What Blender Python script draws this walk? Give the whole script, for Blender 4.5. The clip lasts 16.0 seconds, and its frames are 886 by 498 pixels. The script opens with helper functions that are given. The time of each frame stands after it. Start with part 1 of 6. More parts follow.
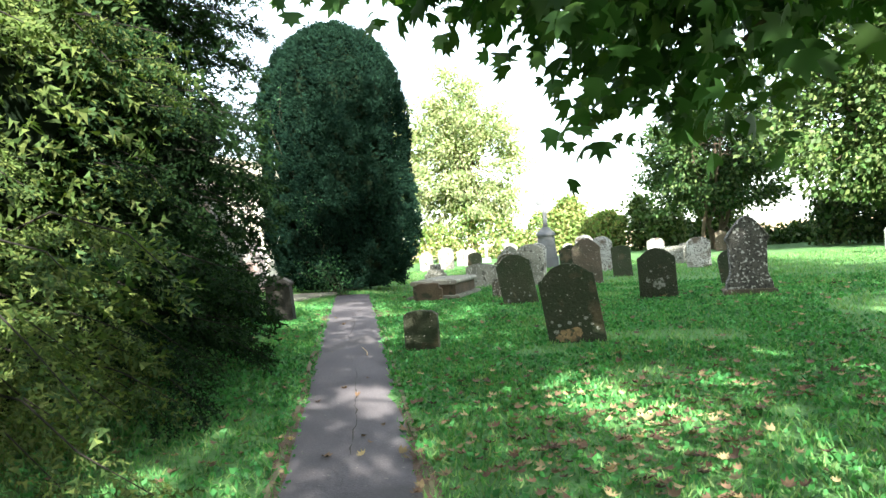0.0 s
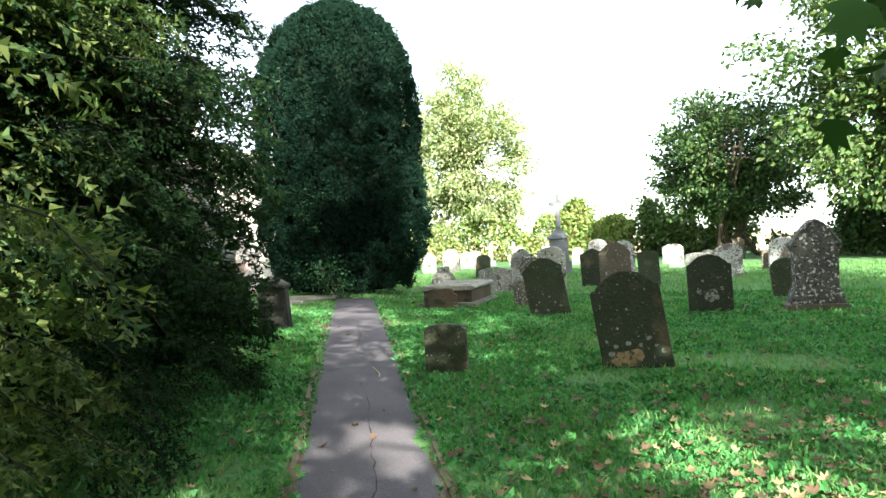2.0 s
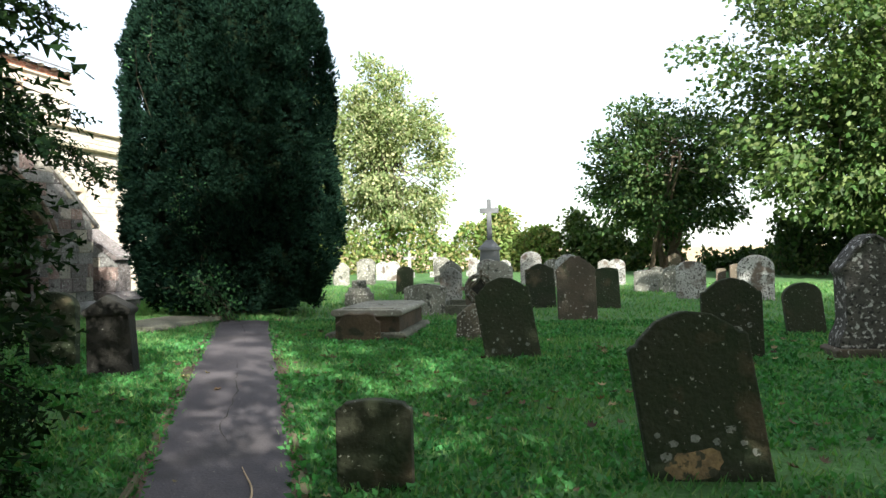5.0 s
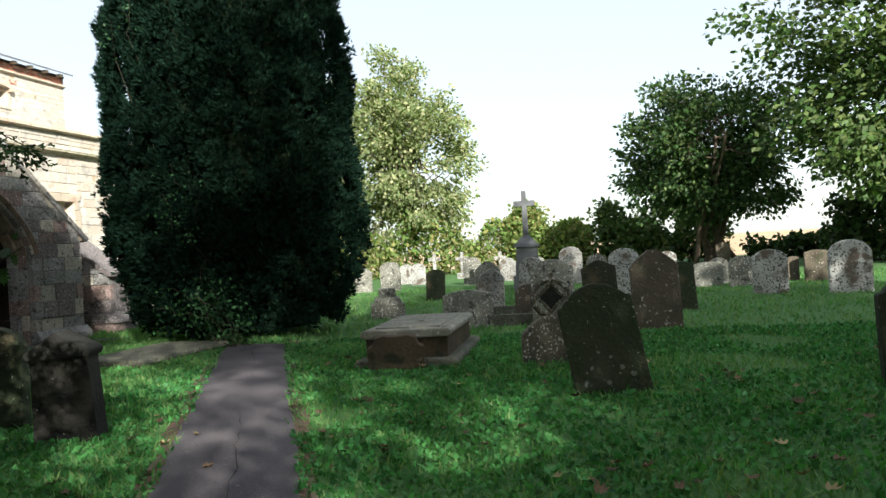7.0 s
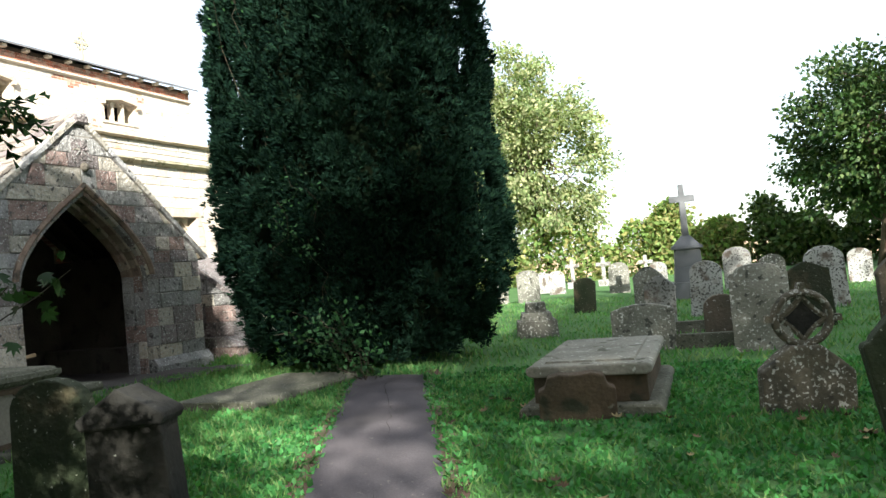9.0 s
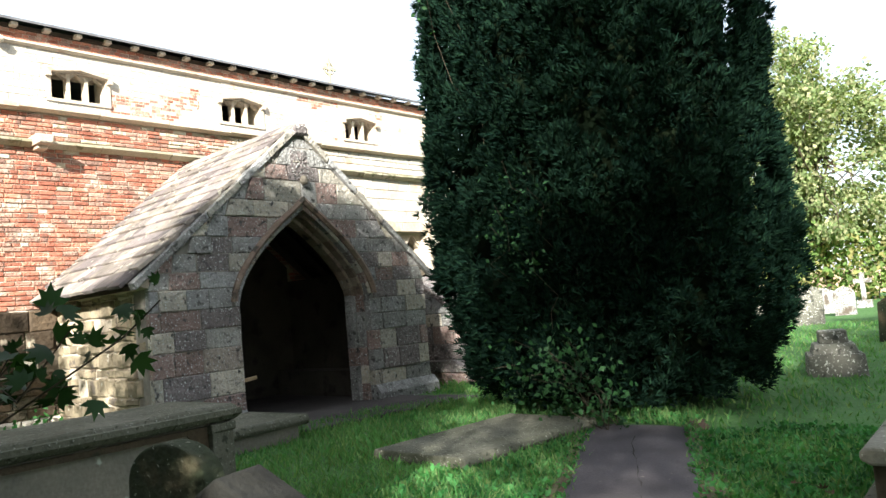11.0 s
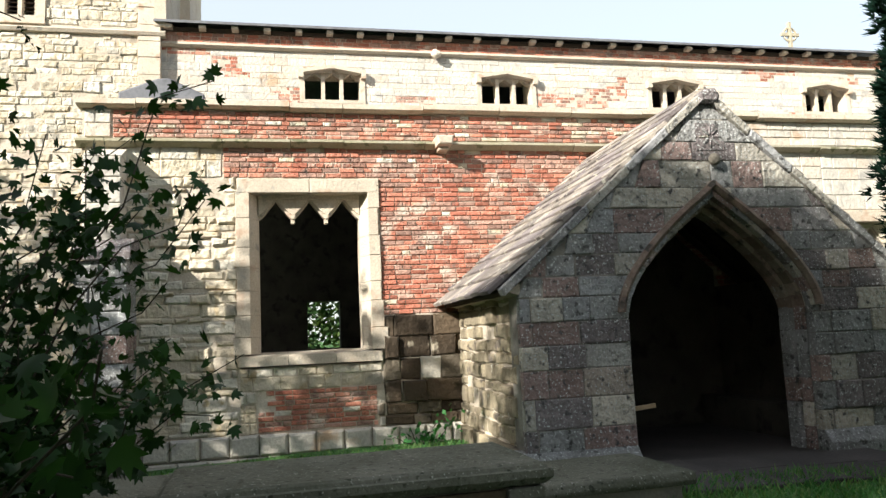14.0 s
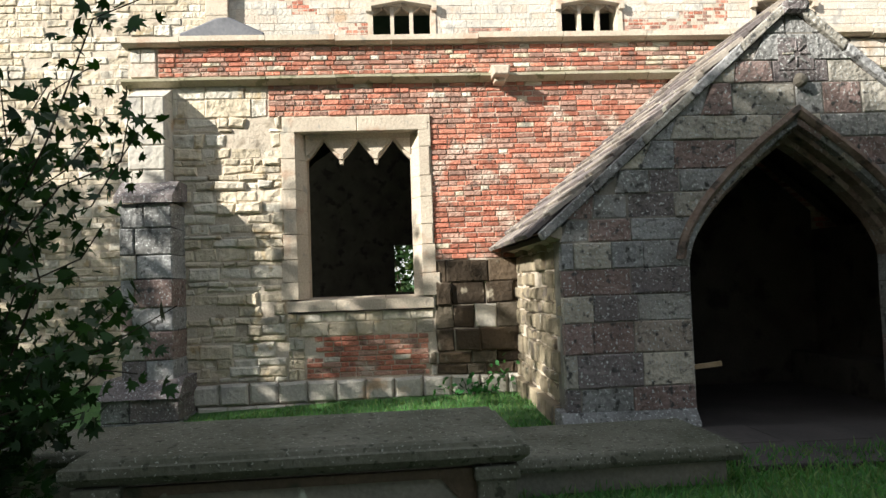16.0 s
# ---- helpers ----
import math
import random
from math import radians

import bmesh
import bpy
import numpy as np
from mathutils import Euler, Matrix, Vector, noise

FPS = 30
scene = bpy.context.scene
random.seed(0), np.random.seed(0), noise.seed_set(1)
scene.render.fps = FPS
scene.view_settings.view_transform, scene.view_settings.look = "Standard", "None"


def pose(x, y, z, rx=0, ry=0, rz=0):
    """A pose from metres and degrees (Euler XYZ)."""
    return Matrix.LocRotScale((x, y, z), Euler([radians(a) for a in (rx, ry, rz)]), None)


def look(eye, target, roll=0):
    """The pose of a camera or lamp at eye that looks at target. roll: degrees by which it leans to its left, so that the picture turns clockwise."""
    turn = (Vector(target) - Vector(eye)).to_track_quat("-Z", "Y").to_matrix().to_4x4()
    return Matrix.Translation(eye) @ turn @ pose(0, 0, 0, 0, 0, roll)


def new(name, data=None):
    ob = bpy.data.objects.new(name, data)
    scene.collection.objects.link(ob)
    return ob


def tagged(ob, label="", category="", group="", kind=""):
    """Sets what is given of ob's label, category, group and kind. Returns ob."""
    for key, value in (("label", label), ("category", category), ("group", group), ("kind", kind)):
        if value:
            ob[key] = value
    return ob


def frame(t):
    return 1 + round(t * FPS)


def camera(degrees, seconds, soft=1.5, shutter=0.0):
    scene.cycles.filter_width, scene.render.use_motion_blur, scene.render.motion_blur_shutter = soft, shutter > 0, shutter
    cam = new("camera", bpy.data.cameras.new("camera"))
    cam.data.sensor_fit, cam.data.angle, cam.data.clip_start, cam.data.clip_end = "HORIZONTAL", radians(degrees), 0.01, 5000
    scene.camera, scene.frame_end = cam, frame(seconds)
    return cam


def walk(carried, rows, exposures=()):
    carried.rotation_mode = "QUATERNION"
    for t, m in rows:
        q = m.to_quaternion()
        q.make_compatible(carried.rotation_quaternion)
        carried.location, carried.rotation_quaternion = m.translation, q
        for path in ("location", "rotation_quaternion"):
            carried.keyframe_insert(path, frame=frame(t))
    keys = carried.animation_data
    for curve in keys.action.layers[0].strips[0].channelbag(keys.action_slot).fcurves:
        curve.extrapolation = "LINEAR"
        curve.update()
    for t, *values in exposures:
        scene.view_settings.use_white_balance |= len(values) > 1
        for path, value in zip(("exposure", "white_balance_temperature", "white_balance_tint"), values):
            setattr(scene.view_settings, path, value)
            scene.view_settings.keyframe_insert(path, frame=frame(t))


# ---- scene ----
cam = camera(61.8, 16.0)
METRES, EYE, TILT, LEAN, TURN = 14.2, 1.5, 0.0, 0.0, 19.8
ROWS = [
    (0.0, 0.0, 0.0, 0.0, -0.03, -0.4, 3.83),
    (0.5, -0.0116, 0.0264, 0.0005, 3.41, -0.45, 3.52),
    (1.0, -0.0187, 0.0544, -0.0001, 3.49, -0.99, 3.54),
    (1.5, -0.0204, 0.085, 0.0016, 1.95, -0.74, 3.52),
    (2.0, -0.0267, 0.1183, -0.0003, -0.39, -0.28, 2.56),
    (2.5, -0.0282, 0.1569, 0.0, -2.55, -0.24, 1.34),
    (3.0, -0.0265, 0.196, 0.0021, -4.31, -0.13, -0.06),
    (3.5, -0.0273, 0.2367, 0.0029, -5.72, -0.11, 0.11),
    (4.0, -0.0273, 0.2784, 0.0024, -6.45, -0.35, 0.27),
    (6.5, -0.0431, 0.4734, 0.0035, -7.37, 1.17, 2.55),
    (7.0, -0.0438, 0.5143, 0.0049, -5.93, 0.2, 3.55),
    (7.5, -0.049, 0.5529, 0.0061, -4.53, -0.18, 4.19),
    (8.0, -0.0508, 0.5899, 0.007, -2.62, -0.32, 5.23),
    (8.5, -0.0593, 0.6252, 0.0076, 0.19, 0.57, 5.41),
    (11.0, -0.083, 0.7787, 0.0132, 22.47, 4.33, 5.14),
    (11.5, -0.0885, 0.8055, 0.0119, 28.22, 4.77, 5.31),
    (12.0, -0.0949, 0.8313, 0.0132, 32.91, 4.72, 5.55),
    (12.5, -0.0956, 0.8583, 0.0156, 38.42, 5.2, 5.08),
    (13.0, -0.1005, 0.8808, 0.016, 44.93, 5.77, 4.78),
    (13.5, -0.1088, 0.9005, 0.0197, 51.7, 6.28, 3.62),
    (14.0, -0.1133, 0.9163, 0.0208, 58.02, 6.75, 2.58),
    (14.5, -0.1132, 0.9319, 0.0236, 62.56, 6.82, 2.19),
    (15.0, -0.1163, 0.9453, 0.0237, 65.59, 6.16, 2.24),
    (15.5, -0.123, 0.9639, 0.0225, 66.75, 4.83, 2.24),
    (16.0, -0.1277, 0.984, 0.0217, 66.6, 2.71, 2.01),
]
walk(cam, [(t, pose(0, 0, EYE, TILT, LEAN, TURN) @ pose(METRES * x, METRES * y, METRES * z, 90 + pitch, roll, yaw)) for t, x, y, z, yaw, pitch, roll in ROWS],
     exposures=[(0.0, 2.95, 6350, 4), (2.0, 2.7, 6350, 4), (4.0, 1.95, 6350, 5), (6.5, 1.65, 6350, 6), (7.0, 1.32, 6350, 6), (7.5, 1.2, 6350, 6), (8.0, 1.5, 6350, 6), (8.5, 1.85, 6350, 6), (11.0, 1.85, 6350, 6), (12.5, 1.75, 6350, 6), (13.5, 1.58, 6350, 6), (14.5, 1.17, 6350, 7), (16.0, 1.15, 6350, 7)])

# ---- light ----
SUN_AZ, SUN_EL = math.atan2(-0.84, 0.54), radians(27)   # towards the sun
sun_way = Vector((math.cos(SUN_AZ) * math.cos(SUN_EL), math.sin(SUN_AZ) * math.cos(SUN_EL), math.sin(SUN_EL)))
world = bpy.data.worlds.new("sky")
scene.world = world
world.use_nodes = True
wn = world.node_tree.nodes
sky = wn.new("ShaderNodeTexSky")
sky.sky_type, sky.sun_disc = "NISHITA", False
sky.sun_elevation, sky.sun_rotation = SUN_EL, math.pi / 2 - SUN_AZ
sky.dust_density, sky.air_density, sky.ozone_density = 1.0, 1.0, 0.7
wn["Background"].inputs["Strength"].default_value = 0.1
haze = wn.new("ShaderNodeMix")          # thin bright haze over the whole sky
haze.data_type = "RGBA"
haze.inputs[0].default_value, haze.inputs[7].default_value = 0.64, (4.5, 4.6, 4.7, 1)
world.node_tree.links.new(sky.outputs["Color"], haze.inputs[6])
world.node_tree.links.new(haze.outputs[2], wn["Background"].inputs["Color"])
lamp = bpy.data.lights.new("sun", "SUN")
lamp.energy, lamp.angle, lamp.color = 5.0, radians(0.6), (1.0, 0.94, 0.86)
sun = new("sun", lamp)
sun.matrix_world = look(sun_way * 60, (0, 0, 0))


# ---- materials ----
def surface(name, c1, c2, scale=3.0, rough=0.9, bump=0.4, fine=40.0, vary=0.0, rnd="", spots=None, spots2=None, third=None, through_light=0.0, grain=0.25, metal=0.0, depth=0.02, palette=()):
    """Two colours mixed by broad noise, fine grain, optional patches (colour, scale, threshold), and a change from piece to piece."""
    m = bpy.data.materials.new(name)
    m.use_nodes = True
    nt = m.node_tree
    n, link = nt.nodes, nt.links.new
    b = n["Principled BSDF"]
    pos = n.new("ShaderNodeNewGeometry")

    def noisy(s, detail=4.0):
        t = n.new("ShaderNodeTexNoise")
        t.inputs["Scale"].default_value, t.inputs["Detail"].default_value = s, detail
        link(pos.outputs["Position"], t.inputs["Vector"])
        return t.outputs["Fac"]

    def ramp(src, lo, hi):
        r = n.new("ShaderNodeMapRange")
        r.inputs["From Min"].default_value, r.inputs["From Max"].default_value = lo, hi
        link(src, r.inputs["Value"])
        return r.outputs["Result"]

    def mix(fac, a, c, mode="MIX"):
        x = n.new("ShaderNodeMix")
        x.data_type, x.blend_type = "RGBA", mode
        for key, val in ((0, fac), (6, a), (7, c)):
            if isinstance(val, (tuple, float, int)):
                x.inputs[key].default_value = (*val, 1) if isinstance(val, tuple) else val
            else:
                link(val, x.inputs[key])
        return x.outputs[2]

    col = mix(ramp(noisy(scale), 0.36, 0.64), c1, c2)
    if rnd:
        if rnd == "island":
            r = pos.outputs["Random Per Island"]
        else:
            r = n.new("ShaderNodeObjectInfo").outputs["Random"]
        if third:
            col = mix(ramp(r, 0.62, 0.7), col, third)
        for share, tone in palette:     # some pieces are of another stone
            col = mix(ramp(r, share, share + 0.01), col, mix(ramp(noisy(scale * 1.7), 0.3, 0.7), tone, tuple(0.72 * q for q in tone)))
        w = n.new("ShaderNodeTexWhiteNoise")
        w.noise_dimensions = "1D"
        link(r, w.inputs["W"])
        h = n.new("ShaderNodeHueSaturation")
        link(ramp(w.outputs["Value"], 0, 1), h.inputs["Value"])
        h.inputs["Value"].links[0].from_node.inputs["To Min"].default_value = 1 - vary
        h.inputs["Value"].links[0].from_node.inputs["To Max"].default_value = 1 + vary
        link(col, h.inputs["Color"])
        col = h.outputs["Color"]
    g = ramp(noisy(fine, 6.0), 0.25, 0.75)
    col = mix(grain, col, mix(g, (0.25, 0.25, 0.25), (1.6, 1.6, 1.6)), "MULTIPLY") if grain else col
    for sp in (spots, spots2):
        if sp:
            col = mix(ramp(noisy(sp[1], 5.0), sp[2], sp[2] + (sp[3] if len(sp) > 3 else 0.035)), col, sp[0])
    link(col, b.inputs["Base Color"])
    b.inputs["Roughness"].default_value, b.inputs["Metallic"].default_value = rough, metal
    b.inputs["Specular IOR Level"].default_value = 0.18 if through_light else 0.3
    if bump:
        bp = n.new("ShaderNodeBump")
        bp.inputs["Strength"].default_value, bp.inputs["Distance"].default_value = bump, depth
        link(noisy(fine * 0.6, 6.0), bp.inputs["Height"])
        link(bp.outputs["Normal"], b.inputs["Normal"])
    if through_light:
        tr = n.new("ShaderNodeBsdfTranslucent")
        tint = mix(1.0, col, (1.5, 1.7, 0.6), "MULTIPLY")
        link(tint, tr.inputs["Color"])
        mx = n.new("ShaderNodeMixShader")
        mx.inputs[0].default_value = through_light
        link(b.outputs[0], mx.inputs[1])
        link(tr.outputs[0], mx.inputs[2])
        link(mx.outputs[0], n["Material Output"].inputs["Surface"])
    return m


M_GROUND = surface("turf_soil", (0.048, 0.115, 0.030), (0.066, 0.15, 0.041), 1.3, 1.0, 0.8, 30, grain=0.4, depth=0.03)
M_FIELD = surface("stubble_field", (0.42, 0.30, 0.18), (0.50, 0.36, 0.22), 0.2, 1.0, 0.2, 5)
M_GRASS = surface("grass_blades", (0.058, 0.165, 0.048), (0.094, 0.22, 0.066), 1.0, 0.65, 0, 30, 0.28, "island", grain=0, through_light=0.28, third=(0.15, 0.225, 0.085))
M_WEED = surface("weed_leaves", (0.03, 0.125, 0.034), (0.062, 0.195, 0.056), 2, 0.5, 0, 30, 0.5, "island", grain=0, through_light=0.25)
M_PATH = surface("worn_tarmac", (0.064, 0.056, 0.061), (0.09, 0.079, 0.084), 1.1, 0.85, 0.6, 90, grain=0.5, spots=((0.15, 0.13, 0.12), 26, 0.67), depth=0.01, spots2=((0.05, 0.044, 0.046), 0.9, 0.56, 0.1))
M_EDGING = surface("mossy_edging", (0.11, 0.09, 0.055), (0.075, 0.075, 0.035), 4, 0.95, 0.5, 50, 0.25, "object")
M_LITTER = surface("leaf_litter_soil", (0.105, 0.062, 0.045), (0.075, 0.052, 0.036), 5, 1.0, 0.9, 60, grain=0.5, depth=0.02, spots=((0.06, 0.075, 0.025), 3.5, 0.52, 0.1), spots2=((0.16, 0.105, 0.075), 22, 0.62, 0.06))
M_CRACK = surface("crack_soil", (0.02, 0.018, 0.016), (0.035, 0.03, 0.025), 8, 1, 0)
M_DEAD = surface("dead_leaves", (0.070, 0.042, 0.028), (0.125, 0.082, 0.048), 3, 0.8, 0.2, 60, 0.5, "island", third=(0.21, 0.165, 0.085), grain=0.2, through_light=0.08)
M_BRICK = surface("old_red_brick", (0.375, 0.135, 0.088), (0.44, 0.20, 0.135), 1.6, 0.95, 1.0, 40, 0.34, "island", third=(0.36, 0.215, 0.165), spots=((0.53, 0.44, 0.36), 3.2, 0.575, 0.13), spots2=((0.20, 0.125, 0.10), 6, 0.57, 0.12), depth=0.03)
M_BRICK_ONE = surface("old_red_brick_single", (0.375, 0.135, 0.088), (0.44, 0.20, 0.135), 1.6, 0.95, 1.0, 40, 0.34, "object", third=(0.36, 0.215, 0.165), spots=((0.53, 0.44, 0.36), 3.2, 0.575, 0.13), spots2=((0.20, 0.125, 0.10), 6, 0.57, 0.12), depth=0.03)
M_MORTAR = surface("lime_mortar", (0.54, 0.47, 0.38), (0.44, 0.37, 0.29), 3, 1.0, 0.7, 40, spots=((0.30, 0.25, 0.19), 5, 0.58, 0.08))
M_CREAM = surface("cream_limestone", (0.58, 0.50, 0.38), (0.46, 0.39, 0.285), 1.1, 0.95, 1.0, 16, 0.17, "island", third=(0.58, 0.53, 0.44), spots=((0.30, 0.27, 0.22), 3.0, 0.57, 0.12), spots2=((0.38, 0.29, 0.17), 5, 0.60, 0.1), depth=0.06)
M_ASHLAR = surface("pale_ashlar", (0.56, 0.515, 0.44), (0.48, 0.44, 0.38), 1.2, 0.9, 0.7, 30, 0.1, "island", third=(0.53, 0.45, 0.37), spots=((0.36, 0.335, 0.30), 4, 0.58, 0.1), spots2=((0.42, 0.30, 0.2), 2.2, 0.62, 0.1), depth=0.03)
M_RUBBLE = surface("brown_rubble", (0.30, 0.25, 0.17), (0.20, 0.165, 0.115), 2.5, 0.95, 0.8, 25, 0.3, "island", spots=((0.12, 0.10, 0.08), 5, 0.6), spots2=((0.42, 0.40, 0.34), 7, 0.66), depth=0.03)
M_DARKBLOCK = surface("dark_sandstone", (0.10, 0.075, 0.05), (0.065, 0.05, 0.036), 2, 0.95, 0.7, 30, 0.35, "island", spots=((0.32, 0.29, 0.24), 5, 0.66), third=(0.17, 0.15, 0.12), depth=0.03)
M_DARKBLOCK_ONE = surface("dark_sandstone_single", (0.085, 0.06, 0.038), (0.05, 0.037, 0.025), 2, 0.95, 0.9, 26, 0.4, "object", spots=((0.26, 0.225, 0.17), 5, 0.62, 0.08), third=(0.11, 0.09, 0.065), depth=0.04)
M_JOINT = surface("lime_joint", (0.27, 0.25, 0.215), (0.15, 0.135, 0.115), 5, 1.0, 0.5, 40)
M_PORCH = surface("lichened_porch_ashlar", (0.29, 0.285, 0.275), (0.20, 0.195, 0.185), 3.2, 0.95, 1.0, 30, 0.16, "island", spots=((0.50, 0.51, 0.49), 42, 0.59, 0.06), spots2=((0.075, 0.072, 0.068), 12, 0.575, 0.1), depth=0.035, palette=((0.30, (0.40, 0.37, 0.315)), (0.44, (0.215, 0.185, 0.18)), (0.60, (0.33, 0.325, 0.32)), (0.74, (0.30, 0.215, 0.19)), (0.88, (0.52, 0.47, 0.385))))
M_PORCH_ONE = surface("lichened_porch_ashlar_single", (0.29, 0.285, 0.275), (0.20, 0.195, 0.185), 3.2, 0.95, 1.0, 30, 0.16, "object", spots=((0.50, 0.51, 0.49), 42, 0.59, 0.06), spots2=((0.075, 0.072, 0.068), 12, 0.575, 0.1), depth=0.035, palette=((0.30, (0.40, 0.37, 0.315)), (0.44, (0.215, 0.185, 0.18)), (0.60, (0.33, 0.325, 0.32)), (0.74, (0.30, 0.215, 0.19)), (0.88, (0.52, 0.47, 0.385))))
M_MOULD = surface("weathered_moulding", (0.27, 0.215, 0.17), (0.19, 0.13, 0.10), 3, 0.95, 0.9, 30, 0.2, "object", third=(0.32, 0.27, 0.21), spots=((0.42, 0.40, 0.36), 12, 0.64), spots2=((0.075, 0.065, 0.055), 6, 0.56, 0.1), depth=0.03)
M_DRESS = surface("pale_dressed_stone", (0.55, 0.475, 0.375), (0.47, 0.395, 0.31), 2, 0.9, 0.5, 45, 0.12, "island", spots=((0.33, 0.30, 0.25), 7, 0.62, 0.06), spots2=((0.40, 0.29, 0.21), 3, 0.6, 0.1))
M_STRING = surface("mossy_string_course", (0.40, 0.36, 0.28), (0.33, 0.30, 0.20), 2, 0.95, 0.5, 35, 0.1, "island", spots=((0.17, 0.165, 0.10), 5, 0.58))
M_SLATE = surface("stone_roof_slate", (0.31, 0.27, 0.225), (0.19, 0.163, 0.145), 3, 0.92, 0.8, 30, 0.36, "object", third=(0.17, 0.145, 0.14), spots=((0.44, 0.41, 0.34), 9, 0.62, 0.06), spots2=((0.11, 0.095, 0.085), 6, 0.6, 0.06))
M_LEAD = surface("lead_roof", (0.16, 0.16, 0.17), (0.12, 0.12, 0.13), 3, 0.6, 0.2, 20)
M_TIMBER = surface("dark_timber", (0.05, 0.035, 0.025), (0.07, 0.05, 0.035), 6, 0.8, 0.4, 50)
M_PALEWOOD = surface("bare_wood", (0.5, 0.36, 0.22), (0.42, 0.3, 0.18), 8, 0.7, 0.2, 60)
# the shade indoors is put into this plaster's near-black colour
M_PLASTER = surface("shade_dark_plaster", (0.085, 0.075, 0.062), (0.055, 0.048, 0.04), 2, 1, 0.5, spots=((0.03, 0.026, 0.022), 3, 0.55, 0.1))
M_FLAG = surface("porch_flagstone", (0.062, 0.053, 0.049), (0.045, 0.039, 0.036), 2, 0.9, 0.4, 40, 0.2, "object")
M_GOLD = surface("gilded_metal", (0.48, 0.42, 0.3), (0.42, 0.36, 0.26), 8, 0.5, 0.1, metal=0.3)
# gravestones
M_HS_DARK = surface("algae_dark_headstone", (0.033, 0.036, 0.021), (0.022, 0.031, 0.0145), 2.5, 0.95, 0.9, 45, 0.2, "object", spots=((0.27, 0.27, 0.23), 36, 0.66, 0.04), spots2=((0.075, 0.058, 0.034), 2.6, 0.60, 0.12))
M_HS_GREY = surface("lichened_grey_headstone", (0.20, 0.195, 0.165), (0.13, 0.127, 0.105), 2.5, 0.95, 0.7, 45, 0.25, "object", spots=((0.48, 0.48, 0.44), 30, 0.585, 0.05), spots2=((0.06, 0.06, 0.05), 9, 0.6))
M_HS_WHITE = surface("white_crusted_headstone", (0.34, 0.34, 0.32), (0.22, 0.215, 0.20), 2, 0.95, 0.6, 45, 0.3, "object", spots=((0.07, 0.066, 0.058), 27, 0.53, 0.06), spots2=((0.10, 0.08, 0.064), 3.4, 0.54, 0.1))
M_HS_RED = surface("brown_sandstone_headstone", (0.105, 0.083, 0.060), (0.07, 0.062, 0.044), 2.5, 0.95, 0.7, 45, 0.15, "object", spots=((0.34, 0.32, 0.28), 22, 0.63, 0.05), spots2=((0.05, 0.052, 0.03), 5, 0.58, 0.08))
M_HS_RINGED = surface("lichen_blotched_brown_stone", (0.105, 0.092, 0.066), (0.07, 0.062, 0.045), 3, 0.95, 0.8, 40, spots=((0.36, 0.36, 0.32), 34, 0.57, 0.06), spots2=((0.04, 0.038, 0.028), 9, 0.6, 0.06))
M_HS_BLACK = surface("black_weathered_headstone", (0.012, 0.012, 0.0105), (0.02, 0.019, 0.015), 3, 0.95, 0.7, 45, spots=((0.2, 0.21, 0.18), 24, 0.70, 0.05))
M_OBEL = surface("black_and_white_crusted_stone", (0.05, 0.047, 0.043), (0.085, 0.08, 0.072), 3, 0.95, 0.8, 40, spots=((0.36, 0.36, 0.34), 19, 0.565, 0.05), spots2=((0.025, 0.025, 0.023), 26, 0.58), depth=0.03)
M_TOMB = surface("lichened_tomb_slab", (0.115, 0.112, 0.086), (0.07, 0.072, 0.05), 2, 0.95, 0.8, 40, 0.12, "object", spots=((0.30, 0.30, 0.26), 55, 0.63, 0.05), spots2=((0.04, 0.042, 0.028), 20, 0.58, 0.08))
M_TOMBBROWN = surface("brown_tomb_body", (0.085, 0.062, 0.04), (0.055, 0.044, 0.03), 2, 0.95, 0.7, 40, spots=((0.20, 0.19, 0.15), 7, 0.66, 0.05), spots2=((0.03, 0.034, 0.02), 5, 0.58, 0.08))
M_GRANITE = surface("grey_granite", (0.12, 0.124, 0.13), (0.095, 0.099, 0.104), 2, 0.75, 0.2, 120)
# plants
M_BARK = surface("grey_brown_bark", (0.10, 0.075, 0.05), (0.065, 0.05, 0.035), 4, 1, 0.9, 18, depth=0.04)
M_TWIG = surface("twig_bark", (0.045, 0.036, 0.022), (0.032, 0.027, 0.018), 6, 0.9, 0.3)
M_DARKTWIG = surface("dark_conifer_twigs", (0.014, 0.011, 0.008), (0.009, 0.008, 0.006), 6, 0.95, 0.3)
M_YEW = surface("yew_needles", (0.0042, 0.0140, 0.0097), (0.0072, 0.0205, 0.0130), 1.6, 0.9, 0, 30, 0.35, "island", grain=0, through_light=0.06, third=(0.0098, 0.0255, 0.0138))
# near-black for the hulls inside the crowns: inner shade put into colour
M_YEWIN = surface("crown_inner_shade", (0.004, 0.008, 0.004), (0.007, 0.011, 0.005), 3, 1, 0.8, 8)
# needles darkened as in shade; the next are yellower and lightened as if sunlit
M_CONIFER = surface("shaded_conifer_needles", (0.0042, 0.0125, 0.0058), (0.0088, 0.0205, 0.0072), 0.8, 0.8, 0, 30, 0.4, "island", grain=0, through_light=0.2, third=(0.0125, 0.026, 0.008))
M_SUNNY_CONIFER = surface("sunlit_yellowish_needles", (0.016, 0.042, 0.0125), (0.052, 0.080, 0.020), 0.9, 0.7, 0, 30, 0.45, "island", grain=0, through_light=0.38, third=(0.085, 0.108, 0.03))
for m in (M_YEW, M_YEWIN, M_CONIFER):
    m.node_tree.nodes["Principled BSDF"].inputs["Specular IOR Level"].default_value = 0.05
